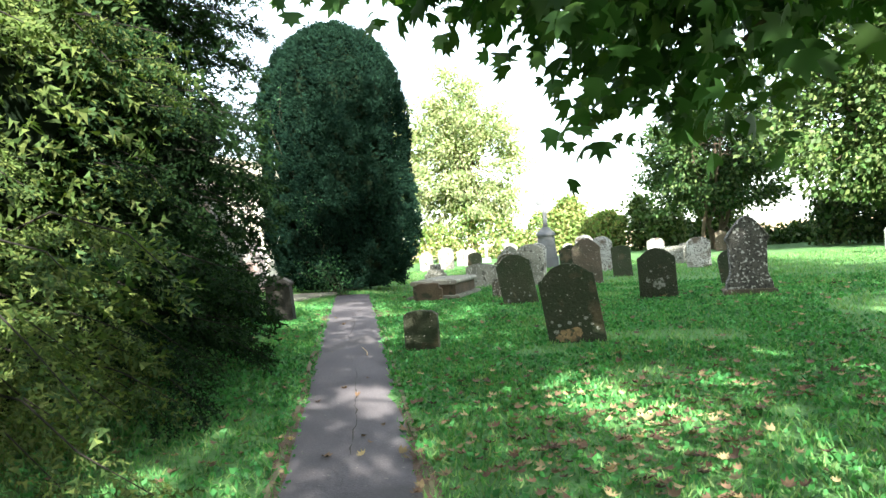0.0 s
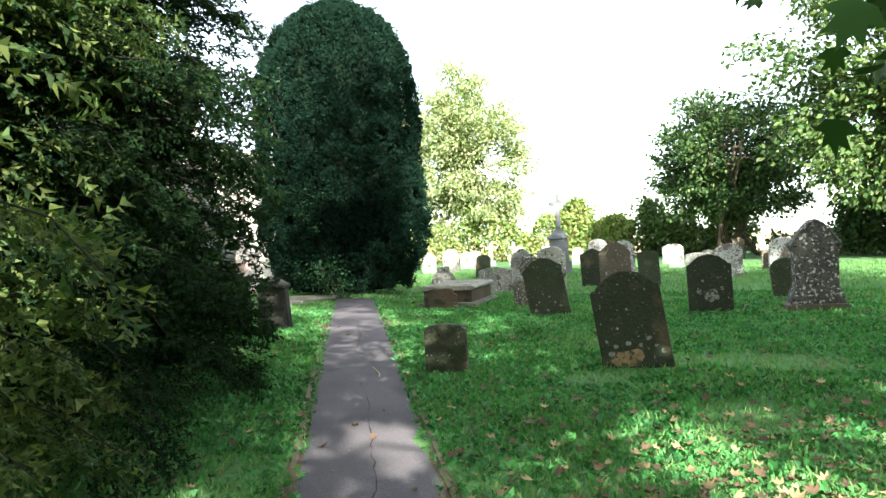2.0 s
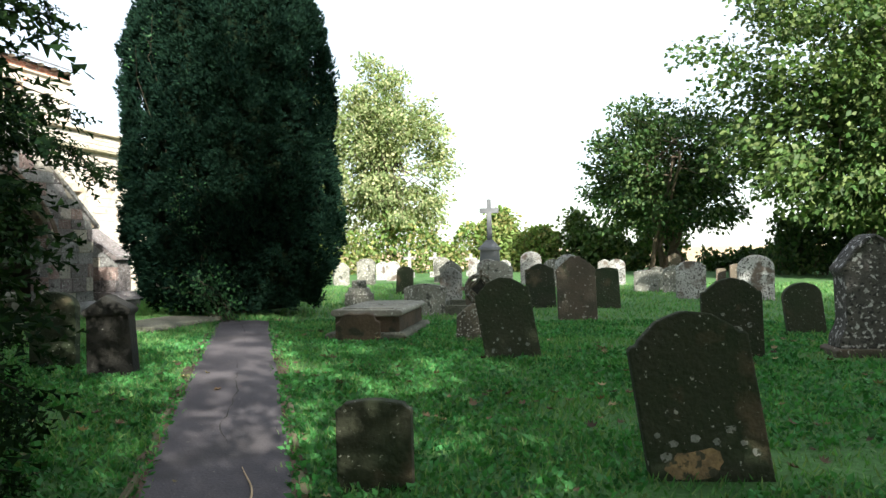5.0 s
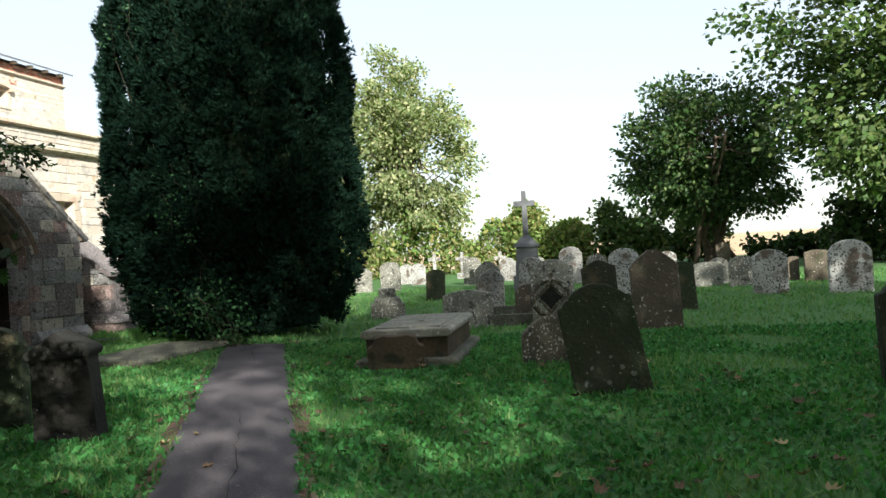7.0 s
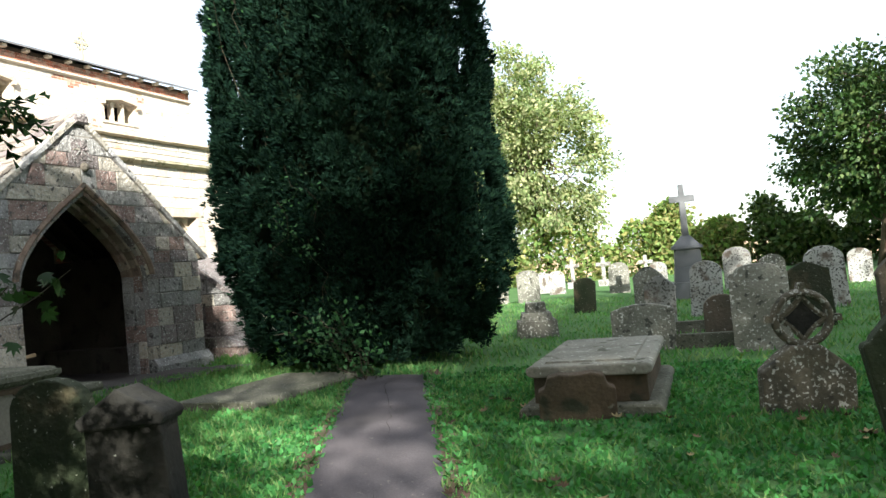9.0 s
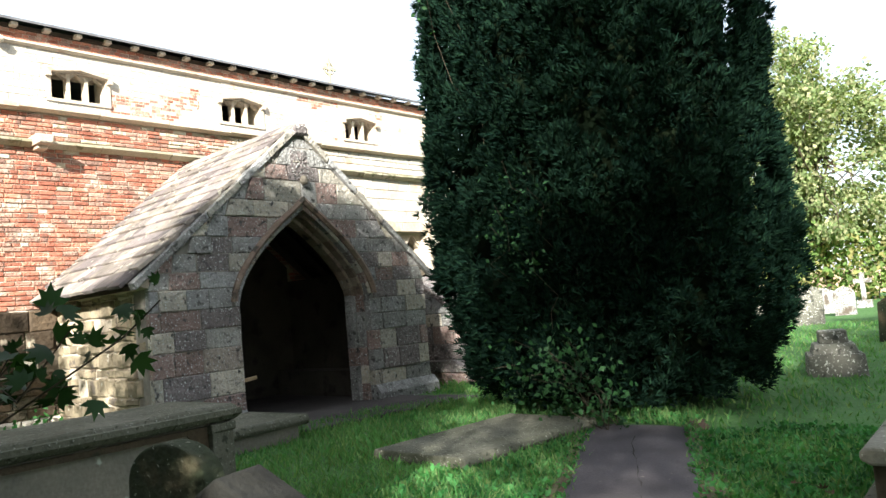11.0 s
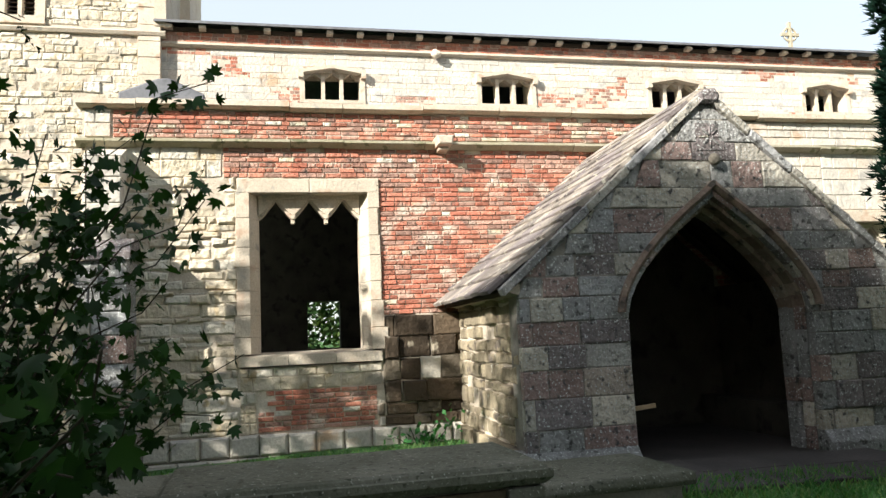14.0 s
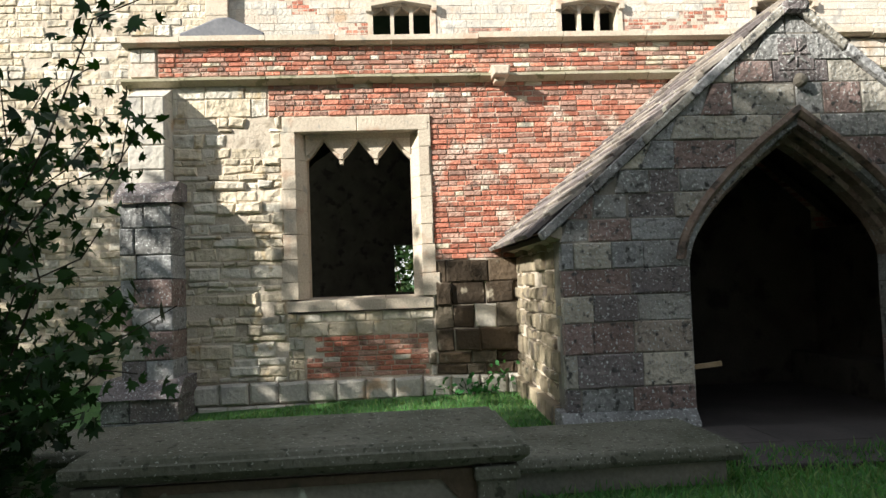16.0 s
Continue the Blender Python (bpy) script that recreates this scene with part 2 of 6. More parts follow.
M_MAPLE = surface("sycamore_leaves", (0.021, 0.058, 0.012), (0.033, 0.078, 0.016), 1.2, 0.5, 0, 30, 0.4, "island", grain=0, through_light=0.3, third=(0.046, 0.092, 0.018))
# darker copy of the sycamore green, with the shade by the tomb painted in
M_SHOOT = surface("shaded_sycamore_leaves", (0.0125, 0.034, 0.010), (0.021, 0.050, 0.0135), 1.2, 0.5, 0, 30, 0.4, "island", grain=0, through_light=0.25)
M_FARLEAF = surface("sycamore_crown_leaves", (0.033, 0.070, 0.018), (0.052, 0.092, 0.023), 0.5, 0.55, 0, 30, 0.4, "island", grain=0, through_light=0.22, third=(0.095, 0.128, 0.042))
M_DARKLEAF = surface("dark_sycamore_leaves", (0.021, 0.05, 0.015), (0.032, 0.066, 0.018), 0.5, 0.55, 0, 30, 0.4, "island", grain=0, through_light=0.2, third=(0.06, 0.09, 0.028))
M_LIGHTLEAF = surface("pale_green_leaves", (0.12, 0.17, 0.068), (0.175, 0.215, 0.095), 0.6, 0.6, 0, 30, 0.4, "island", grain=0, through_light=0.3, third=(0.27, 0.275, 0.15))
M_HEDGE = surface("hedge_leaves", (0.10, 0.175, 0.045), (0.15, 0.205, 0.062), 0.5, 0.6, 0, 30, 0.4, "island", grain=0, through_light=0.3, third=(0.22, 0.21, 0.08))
M_IVY = surface("elder_leaves", (0.016, 0.052, 0.019), (0.026, 0.072, 0.024), 2, 0.55, 0, 30, 0.35, "island", grain=0, through_light=0.18)


# ---- mesh helpers ----
rng = np.random.default_rng(7)


class Geo:
    """Vertices and faces collected for one mesh."""

    def __init__(self):
        self.v, self.f = [], []

    def add(self, vs, fs):
        k = len(self.v)
        self.v += [tuple(p) for p in vs]
        self.f += [tuple(k + i for i in f) for f in fs]
        return self

    def box(self, x0, x1, y0, y1, z0, z1):
        return self.add([(x, y, z) for z in (z0, z1) for y in (y0, y1) for x in (x0, x1)],
                        [(0, 2, 3, 1), (4, 5, 7, 6), (0, 1, 5, 4), (2, 6, 7, 3), (0, 4, 6, 2), (1, 3, 7, 5)])

    def tube(self, pts, radii, sides=6):
        pts = [Vector(p) for p in pts]
        k = len(self.v)
        for i, p in enumerate(pts):
            d = (pts[min(i + 1, len(pts) - 1)] - pts[max(i - 1, 0)]).normalized()
            a = d.orthogonal().normalized() if abs(d.z) < 0.99 else Vector((1, 0, 0))
            if abs(d.z) < 0.99:
                a = d.cross(Vector((0, 0, 1))).normalized()
            b = d.cross(a)
            for s in range(sides):
                t = 2 * math.pi * s / sides
                self.v.append(tuple(p + (a * math.cos(t) + b * math.sin(t)) * radii[i]))
        for i in range(len(pts) - 1):
            for s in range(sides):
                q = (s + 1) % sides
                self.f.append((k + i * sides + s, k + i * sides + q, k + (i + 1) * sides + q, k + (i + 1) * sides + s))
        self.f.append(tuple(k + (len(pts) - 1) * sides + s for s in range(sides)))
        self.f.append(tuple(k + s for s in reversed(range(sides))))
        return self

    def prism(self, outline, x0, x1, chamfer=0.0, axis="x"):
        """An outline of (u, z) pulled from x0 to x1 (front), with a chamfered front edge."""
        n = len(outline)
        c = Vector((sum(p[0] for p in outline) / n, sum(p[1] for p in outline) / n))
        loops = [(x0, 0.0), (x1 - math.copysign(chamfer, x1 - x0), 0.0), (x1, chamfer)] if chamfer else [(x0, 0.0), (x1, 0.0)]
        vs = []
        for x, ch in loops:
            for p in outline:
                q = Vector(p)
                if ch:
                    d = q - c
                    q = q - Vector((math.copysign(min(ch, abs(d.x) * 0.6), d.x), math.copysign(min(ch, abs(d.y) * 0.6), d.y)))
                vs.append((x, q.x, q.y) if axis == "x" else (q.x, x, q.y))
        fs = [tuple(reversed(range(n))), tuple((len(loops) - 1) * n + i for i in range(n))]
        for j in range(len(loops) - 1):
            fs += [(j * n + i, j * n + (i + 1) % n, (j + 1) * n + (i + 1) % n, (j + 1) * n + i) for i in range(n)]
        return self.add(vs, fs)

    def mesh(self, name, material, smooth=False):
        me = bpy.data.meshes.new(name)
        me.from_pydata(self.v, [], self.f)
        bm = bmesh.new()
        bm.from_mesh(me)
        bmesh.ops.recalc_face_normals(bm, faces=bm.faces)
        bm.to_mesh(me)
        bm.free()
        me.materials.append(material)
        if smooth:
            me.shade_smooth()
        return me


def part(name, geo, material, parent, label="", smooth=False):
    """Links a Geo or a mesh as one mesh object under a thing or a part."""
    me = geo.mesh(name, material, smooth) if isinstance(geo, Geo) else geo
    ob = new(name, me)
    if parent:
        ob.parent = parent
    if label:
        ob["label"] = label
    return ob


def thing(name, label, category, group="", at=(0, 0, 0), kind=""):
    ob = new(name)
    ob.location = at
    ob.empty_display_size = 0.2
    return tagged(ob, label, category, group, kind)


def bevelled(ob, width, segments=2):
    mod = ob.modifiers.new("edges", "BEVEL")
    mod.width, mod.segments, mod.limit_method, mod.angle_limit = width, segments, "ANGLE", radians(35)
    return ob


def smoothstep(u):
    u = np.clip(u, 0, 1)
    return u * u * (3 - 2 * u)


def level(x, y):
    """The height of the ground."""
    base = 0.33 * smoothstep((y - 4) / 10) + 0.10 * smoothstep((-x - 6) / 5) - 0.08 * smoothstep((y - 15) / 4) * smoothstep((-x - 9) / 3)
    base = base - 0.22 * smoothstep((-x - 13.1) / 0.25) * ((y > 14.35) & (y < 18.3)) - 0.2 * smoothstep((-x - 16) / 0.3) * ((y > 9.3) & (y < 27.2))
    far = np.hypot(x + 5, y - 15)
    return base + 1.2 * smoothstep((far - 55) / 90)


def scatter(name, base_v, base_f, places, rots, sizes, material, parent=None):
    """Many copies of a small shape joined into one mesh: places (n,3), rots (n,3,3), sizes (n,) or (n,3)."""
    base_v, base_f = np.asarray(base_v, float), np.asarray(base_f)
    n, k, m, c = len(places), len(base_v), len(base_f), base_f.shape[1]
    sizes = np.asarray(sizes, float)
    scaled = base_v[None] * (sizes[:, None, None] if sizes.ndim == 1 else sizes[:, None, :])
    v = np.einsum("nij,nkj->nki", rots, scaled) + places[:, None, :]
    f = (base_f[None] + (np.arange(n) * k)[:, None, None]).reshape(-1)
    me = bpy.data.meshes.new(name)
    me.vertices.add(n * k)
    me.vertices.foreach_set("co", v.reshape(-1).astype(np.float32))
    me.loops.add(len(f))
    me.loops.foreach_set("vertex_index", f.astype(np.int32))
    me.polygons.add(n * m)
    me.polygons.foreach_set("loop_start", np.arange(n * m, dtype=np.int32) * c)
    me.polygons.foreach_set("loop_total", np.full(n * m, c, dtype=np.int32))
    me.update(calc_edges=True)
    me.materials.append(material)
    ob = new(name, me)
    if parent:
        ob.parent = parent
    return ob


def frames(out, spin=None):
    """Rotations whose local z looks along out, turned about it at random."""
    out = out / np.linalg.norm(out, axis=1, keepdims=True)
    r = rng.normal(size=out.shape)
    a = np.cross(out, r)
    a /= np.linalg.norm(a, axis=1, keepdims=True)
    b = np.cross(out, a)
    return np.stack([a, b, out], axis=2)


def any_turn(n):
    return frames(rng.normal(size=(n, 3)))


# small shapes of leaves: local z is the way the leaf points
LEAF_V = [(0, 0, 0), (-0.32, 0.06, 0.45), (0, -0.05, 1.0), (0.32, 0.06, 0.45)]
LEAF_F = [(0, 1, 2), (0, 2, 3)]
MAPLE_V = [(0, 0, 0), (-0.30, 0.02, 0.02), (-0.62, 0.08, 0.30), (-0.30, 0.0, 0.38), (-0.42, 0.08, 0.78), (-0.14, -0.02, 0.62), (0, 0.10, 1.0),
           (0.14, -0.02, 0.62), (0.42, 0.08, 0.78), (0.30, 0.0, 0.38), (0.62, 0.08, 0.30), (0.30, 0.02, 0.02), (0, -0.05, 0.35)]
MAPLE_F = [(12, i, i + 1) for i in range(0, 11)] + [(12, 11, 0)]


def needle_spray(count, length, droop, width):
    """A drooping twig with needles all round it, of uneven length."""
    v, f = [], []
    for i in range(count):
        t = (i + rng.random()) / count
        z, y = t, -droop * t * t
        reach, q = length * rng.uniform(0.5, 1.15) * (1 - 0.45 * t), i * 2.4 + rng.random()
        sx, sy = math.cos(q), 0.55 * math.sin(q) - 0.15
        k = len(v)
        v += [(0, y, z - width), (sx * reach, y + sy * reach, z + rng.uniform(0.3, 0.8) * reach), (0, y, z + width)]
        f.append((k, k + 1, k + 2))
    return v, f


TUFT_V, TUFT_F = [], []
for i in range(7):
    a, tilt = i * 2.4, 0.12 + 0.62 * (i % 3) / 2
    d = Vector((math.cos(a) * math.sin(tilt), math.sin(a) * math.sin(tilt), math.cos(tilt)))
    side = d.cross(Vector((0.3, 0.2, 1))).normalized() * 0.10
    k = len(TUFT_V)
    TUFT_V += [tuple(d * 0.1 - side), tuple(d * 0.25 + side), tuple(d * (0.8 + 0.2 * (i % 2)))]
    TUFT_F.append((k, k + 1, k + 2))


def limb(geo, a, b, r0, r1, sag=0.0, steps=6, wob=0.15):
    a, b = Vector(a), Vector(b)
    n = (b - a).length
    pts = []
    for i in range(steps + 1):
        t = i / steps
        p = a.lerp(b, t) + Vector((0, 0, sag * n * math.sin(math.pi * t)))
        if 0 < i < steps:
            p += Vector(rng.normal(size=3) * wob * n / steps)
        pts.append(p)
    geo.tube(pts, [r0 + (r1 - r0) * (i / steps) ** 0.8 for i in range(steps + 1)], 6)
    return pts


def broad_tree(name, label, base, height, crown, clumps, leaves, size, material, trunk_r=0.3, spread=0.8, stems=1, leaf="plain", group="", keep=None):
    """Trunk, limbs and a crown of leaf clumps. crown: list of (centre, radii)."""
    t = thing(name, label, "tree", group, base)
    bx, by, bz = base
    wood = Geo()
    fork = []
    for s in range(stems):
        top = Vector((rng.normal() * 0.25 * stems, rng.normal() * 0.25 * stems, height * (0.55 + 0.1 * rng.random())))
        fork.append(limb(wood, (0.12 * stems * rng.normal(), 0.12 * stems * rng.normal(), -0.15), top, trunk_r, trunk_r * 0.35, 0, 7, 0.12))
    cl = []
    whole = sum((q[1][0] * q[1][1] * q[1][2]) ** (2 / 3) for q in crown)
    for c, r, *share in crown:
        m = share[0] if share else int(clumps * (r[0] * r[1] * r[2]) ** (2 / 3) / whole) + 1
        d = rng.normal(size=(m, 3))
        d /= np.linalg.norm(d, axis=1, keepdims=True)
        rad = rng.random(m) ** 0.28 * (0.92 + 0.16 * np.clip(rng.normal(size=m), -2, 1.2))
        cl.append(np.array(c) + d * rad[:, None] * np.array(r))
    cl = np.concatenate(cl)
    for p in cl[rng.permutation(len(cl))[: min(len(cl), 60)]]:
        stem = fork[int(rng.integers(len(fork)))]
        k = int(rng.integers(2, len(stem)))
        limb(wood, stem[k], Vector(p) - Vector(base), trunk_r * 0.28, 0.012, 0.06, 5, 0.2)
    part("trunk", wood, M_BARK, t, smooth=True)
    per = max(1, leaves // len(cl))
    centre = cl.mean(axis=0)
    at = np.repeat(cl, per, axis=0) + np.clip(rng.normal(size=(len(cl) * per, 3)), -1.7, 1.7) * np.array([spread, spread, spread * 0.6])
    if keep is not None:
        at = at[[keep(p) for p in at]]
    out = (at - centre) / (np.linalg.norm(at - centre, axis=1, keepdims=True) + 1e-6) + rng.normal(size=at.shape) * 0.8 + np.array([0, 0, -0.45])
    if leaf == "maple":
        v, f = MAPLE_V, MAPLE_F
    else:
        v, f = LEAF_V, LEAF_F
    c = scatter("crown", v, f, at - np.array(base), frames(out), size * (0.6 + 0.8 * rng.random(len(at))), material)
    c.parent = t
    return t


# ---- ground and path ----
def axis_steps(dense0, dense1, step, reach):
    inner = np.arange(dense0, dense1 + step / 2, step)
    outer = np.geomspace(1, reach, 22)
    return np.concatenate([dense0 - outer[::-1], inner, dense1 + outer])


gx, gy = axis_steps(-30, 26, 0.5, 900), axis_steps(-12, 56, 0.5, 900)
XX, YY = np.meshgrid(gx, gy, indexing="ij")
ZZ = level(XX, YY) + 0.018 * np.sin(XX * 2.1 + 0.7 * YY) * np.sin(YY * 1.7) * (np.hypot(XX, YY) < 60)
nx, ny = XX.shape
gg = Geo()
gg.v = list(zip(XX.ravel().tolist(), YY.ravel().tolist(), ZZ.ravel().tolist()))
gg.f = [(i * ny + j, (i + 1) * ny + j, (i + 1) * ny + j + 1, i * ny + j + 1) for i in range(nx - 1) for j in range(ny - 1)]
ground = tagged(part("ground", gg, M_GROUND, None, smooth=True), "rough green churchyard turf reaching the horizon", "ground", kind="structure")
ground.data.materials.append(M_FIELD)
for p in ground.data.polygons:
    if p.center.y > 52 or p.center.x > 40:
        p.material_index = 1


def path_mid(y):
    return -0.15 - 0.5 * y


PATH_END = 16.6
pg = Geo()
rows_y = np.arange(-12, PATH_END + 0.01, 0.4)
for y in rows_y:
    for k, w in enumerate((-0.47, -0.25, 0, 0.25, 0.47)):
        wob = 0.03 * math.sin(y * 3.1 + k) + 0.025 * math.sin(y * 7.7 + 2 * k) if abs(w) > 0.4 else 0
        x = path_mid(y) + w * 0.97 + wob
        pg.v.append((x, y + w * 0.25, float(level(x, y)) + (0.028 if abs(w) < 0.4 else 0.014)))
for i in range(len(rows_y) - 1):
    for k in range(4):
        pg.f.append((i * 5 + k, i * 5 + k + 1, (i + 1) * 5 + k + 1, (i + 1) * 5 + k))
path = tagged(part("path", pg, M_PATH, None, smooth=True), "narrow worn purplish tarmac path with cracks", "path", kind="structure")
cg = Geo()
cx = 0.05
line = []
for y in np.arange(2, 16, 0.12):
    cx += rng.normal() * 0.02 - 0.1 * (cx - 0.05)
    x = path_mid(y) + cx
    line.append((x, y, float(level(x, y)) + 0.031, max(0.0, 0.0035 * math.sin(y * 1.3) + 0.002 + 0.0025 * rng.normal())))
for a, b in zip(line, line[1:]):
    cg.add([(a[0] - a[3], a[1], a[2]), (a[0] + a[3], a[1], a[2]), (b[0] + b[3], b[1], b[2]), (b[0] - b[3], b[1], b[2])], [(0, 1, 2, 3)])
part("crack", cg, M_CRACK, path)
fringe = Geo()
fine_y = np.arange(-4, PATH_END + 0.3, 0.1)
for side in (-1, 1):
    base = len(fringe.v)
    for y in fine_y:
        wide = 0.07 + 0.05 * noise.noise((y * 1.1, side * 3, 0)) + 0.05 * noise.noise((y * 5.3, side * 3, 2)) + 0.09 * smoothstep((y - 11.0) / 4.5)
        for w, dz in ((0.40, 0.012), (0.47, 0.02), (0.47 + max(0.02, wide), 0.008)):
            x = path_mid(y) + side * w
            fringe.v.append((x, y + side * w * 0.25, float(level(x, y)) + dz))
    for i in range(len(fine_y) - 1):
        for k in range(2):
            q = (base + i * 3 + k, base + i * 3 + k + 1, base + (i + 1) * 3 + k + 1, base + (i + 1) * 3 + k)
            fringe.f.append(q if side > 0 else tuple(reversed(q)))
part("litter_fringe", fringe, M_LITTER, path, "reddish brown soil and needle litter along the edge", smooth=True)
edge_me = Geo().prism([(-0.45, -0.06), (0.45, -0.06), (0.45, 0.02), (-0.45, 0.02)], -0.02, 0.02, 0.008).mesh("edging", M_EDGING)
slope = math.atan(-0.5)
for side in (-0.49, 0.49):
    for y in np.arange(-2, 16.2, 0.83):
        if rng.random() < (0.25 if side < 0 else 0.12):
            continue
        x = path_mid(y) + side
        e = part("edging", edge_me, None, path)
        e.matrix_basis = pose(x + rng.normal() * 0.008, y + side * 0.25, float(level(x, y)) + 0.008 + rng.normal() * 0.004, 0, 0, math.degrees(-slope) + rng.normal() * 1.0)

# ---- masonry ----
UNIT_BRICK = Geo().prism([(-0.108, -0.031), (0.108, -0.031), (0.108, 0.031), (-0.108, 0.031)], -0.05, 0.014, 0.009).mesh("brick", M_BRICK_ONE)


def laid(u0, u1, z0, z1, h, l0, l1, jit=0.15, ends=None):
    """Courses of blocks: (u bottom left, bottom right, top right, top left, z low, z high). ends(z) may give the limits."""
    n = max(1, round((z1 - z0) / h))
    hh = (z1 - z0) / n
    edges = [z0 + hh * i + (rng.uniform(-1, 1) * jit * hh if 0 < i < n else 0) for i in range(n + 1)]
    out = []
    for i in range(n):
        za, zb = edges[i], edges[i + 1]
        a0, a1 = ends(za) if ends else (u0, u1)
        b0, b1 = ends(zb) if ends else (u0, u1)
        m0, m1 = min(a0, b0), max(a1, b1)
        cuts, u = [], m0 + rng.uniform(0.4, 1.0) * l0
        while u < m1 - 0.5 * l0:
            cuts.append(u)
            u += rng.uniform(l0, l1)
        lo = [a0] + [min(max(c, a0), a1) for c in cuts] + [a1]
        hi = [b0] + [min(max(c, b0), b1) for c in cuts] + [b1]
        for j in range(len(lo) - 1):
            if max(lo[j + 1] - lo[j], hi[j + 1] - hi[j]) > 0.03:
                out.append((lo[j], lo[j + 1], hi[j + 1], hi[j], za, zb))
    return out


def blocks(geo, quads, face, sign=1, gap=0.006, proud=0.012, rough=0.004, axis="x", deep=0.06, chamfer=0.008, wob=0.0):
    for a, b, c, d, za, zb in quads:
        g = gap * rng.uniform(0.7, 1.3)
        w = [rng.uniform(-wob, wob) for _ in range(8)] if wob else [0] * 8
        o = [(a + g + w[0], za + g + w[1]), (b - g + w[2], za + g + w[3]), (c - g + w[4], zb - g + w[5]), (d + g + w[6], zb - g + w[7])]
        front = face + sign * (proud + rng.normal() * rough)
        geo.prism(o, face - sign * deep, front, chamfer, axis)


def brick_courses(u0, u1, z0, z1, keep=None):
    n = max(1, round((z1 - z0) / 0.067))
    hh = (z1 - z0) / n
    out = []
    for i in range(n):
        u = u0 - (0.11 if i % 2 else 0.0) - rng.uniform(0, 0.03)
        while u < u1:
            L = rng.uniform(0.20, 0.235) if rng.random() < 0.68 else rng.uniform(0.10, 0.125)
            a, b = max(u, u0), min(u + L, u1)
            z = z0 + (i + 0.5) * hh
            if b - a > 0.04 and (keep is None or keep((a + b) / 2, z)):
                out.append((a, b, z, hh))
            u += L
    return out


church = thing("church", "medieval stone and brick parish church with clerestory and tower", "church", at=(-16.2, 16, 0.35))


def cpart(name, geo, mat, label="", parent=None, smooth=False):
    ob = part(name, geo, mat, parent or church, label, smooth)
    if parent is None:
        ob.location = -church.location
    return ob


AX = -15.85     # the aisle's outer face
# aisle wall core, round its openings
XA, XB = AX - 0.7, AX - 0.024
for y0, y1, z0, z1 in ((9.25, 11.16, 0.0, 4.92), (13.0, 20.1, 0.0, 4.92), (21.95, 27.3, 0.0, 4.92), (11.16, 13.0, 0.0, 1.5), (11.16, 13.0, 3.99, 4.92), (20.1, 21.95, 0.0, 1.1), (20.1, 21.95, 3.48, 4.92)):
    piece = Geo().box(XA, XB, y0, y1, z0, z1)
    if y0 == 9.25:
        aisle = cpart("aisle_wall", piece, M_MORTAR, "aisle wall of mixed red brick and cream limestone")
    else:
        cpart("wall_section", piece, M_MORTAR, "", aisle)


def over_porch(y, z):
    return z > 4.28 - 0.88 * abs(y - 16.3) - 0.25 or not 14.1 < y < 18.5


bricks = [b for zone in ((13.03, 18.6, 2.12, 4.0), (10.98, 18.6, 4.0, 4.42)) for b in brick_courses(*zone, keep=over_porch)]
bricks += brick_courses(11.38, 12.92, 0.68, 1.2, keep=lambda y, z: y > 11.5 or z < 0.95)
bricks += [b for b in brick_courses(9.62, 18.6, 4.53, 4.9)]
bricks.sort(key=lambda b: abs(b[0] - 13.4) + abs(b[2] - 3.0) * 0.8)
rest = Geo()
pale_b = Geo()
count = 0
for a, b, z, hh in bricks:
    pale = rng.random() < (0.03 if z < 4.45 else min(0.5, max(0.04, (a - 12.5) * 0.09)))
    if not pale and count < 300:
        count += 1
        ob = part("brick", UNIT_BRICK, None, aisle)
        ob.matrix_basis = Matrix.Translation((AX - 0.020 + rng.normal() * 0.005, (a + b) / 2, z)) @ Euler((rng.normal() * 0.012, 0, rng.normal() * 0.012)).to_matrix().to_4x4() @ Matrix.Diagonal((1, (b - a - 0.012) / 0.216, (hh - 0.011) / 0.062, 1))
    else:
        blocks(pale_b if pale else rest, [(a, b, b, a, z - hh / 2, z + hh / 2)], AX - 0.03, 1, 0.0065, 0.024, 0.005, chamfer=0.007, wob=0.003)
tagged(cpart("brickwork", rest, M_BRICK, "weathered red brick", aisle), kind="stuff")
tagged(cpart("pale_brickwork", pale_b, M_CREAM, "pale stone blocks among the bricks", aisle), kind="stuff")
rub = Geo()
blocks(rub, laid(9.28, 11.14, 0.66, 4.0, 0.118, 0.12, 0.42, 0.42), AX - 0.03, 1, 0.003, 0.030, 0.018, wob=0.02, chamfer=0.022)
blocks(rub, laid(9.28, 10.97, 4.0, 4.42, 0.2, 0.3, 0.6, 0.3), AX - 0.03, 1, 0.003, 0.028, 0.008, wob=0.008, chamfer=0.014)
blocks(rub, laid(11.16, 13.0, 1.2, 1.5, 0.15, 0.2, 0.36, 0.2), AX - 0.03, 1, 0.005, 0.024, 0.008, wob=0.006, chamfer=0.01)
blocks(rub, laid(11.16, 11.37, 0.66, 1.2, 0.15, 0.12, 0.2, 0.2), AX - 0.03, 1, 0.007, 0.03, 0.01, wob=0.006, chamfer=0.01)
tagged(cpart("rubble_stone", rub, M_CREAM, "rough cream rubble limestone", aisle), kind="stuff")
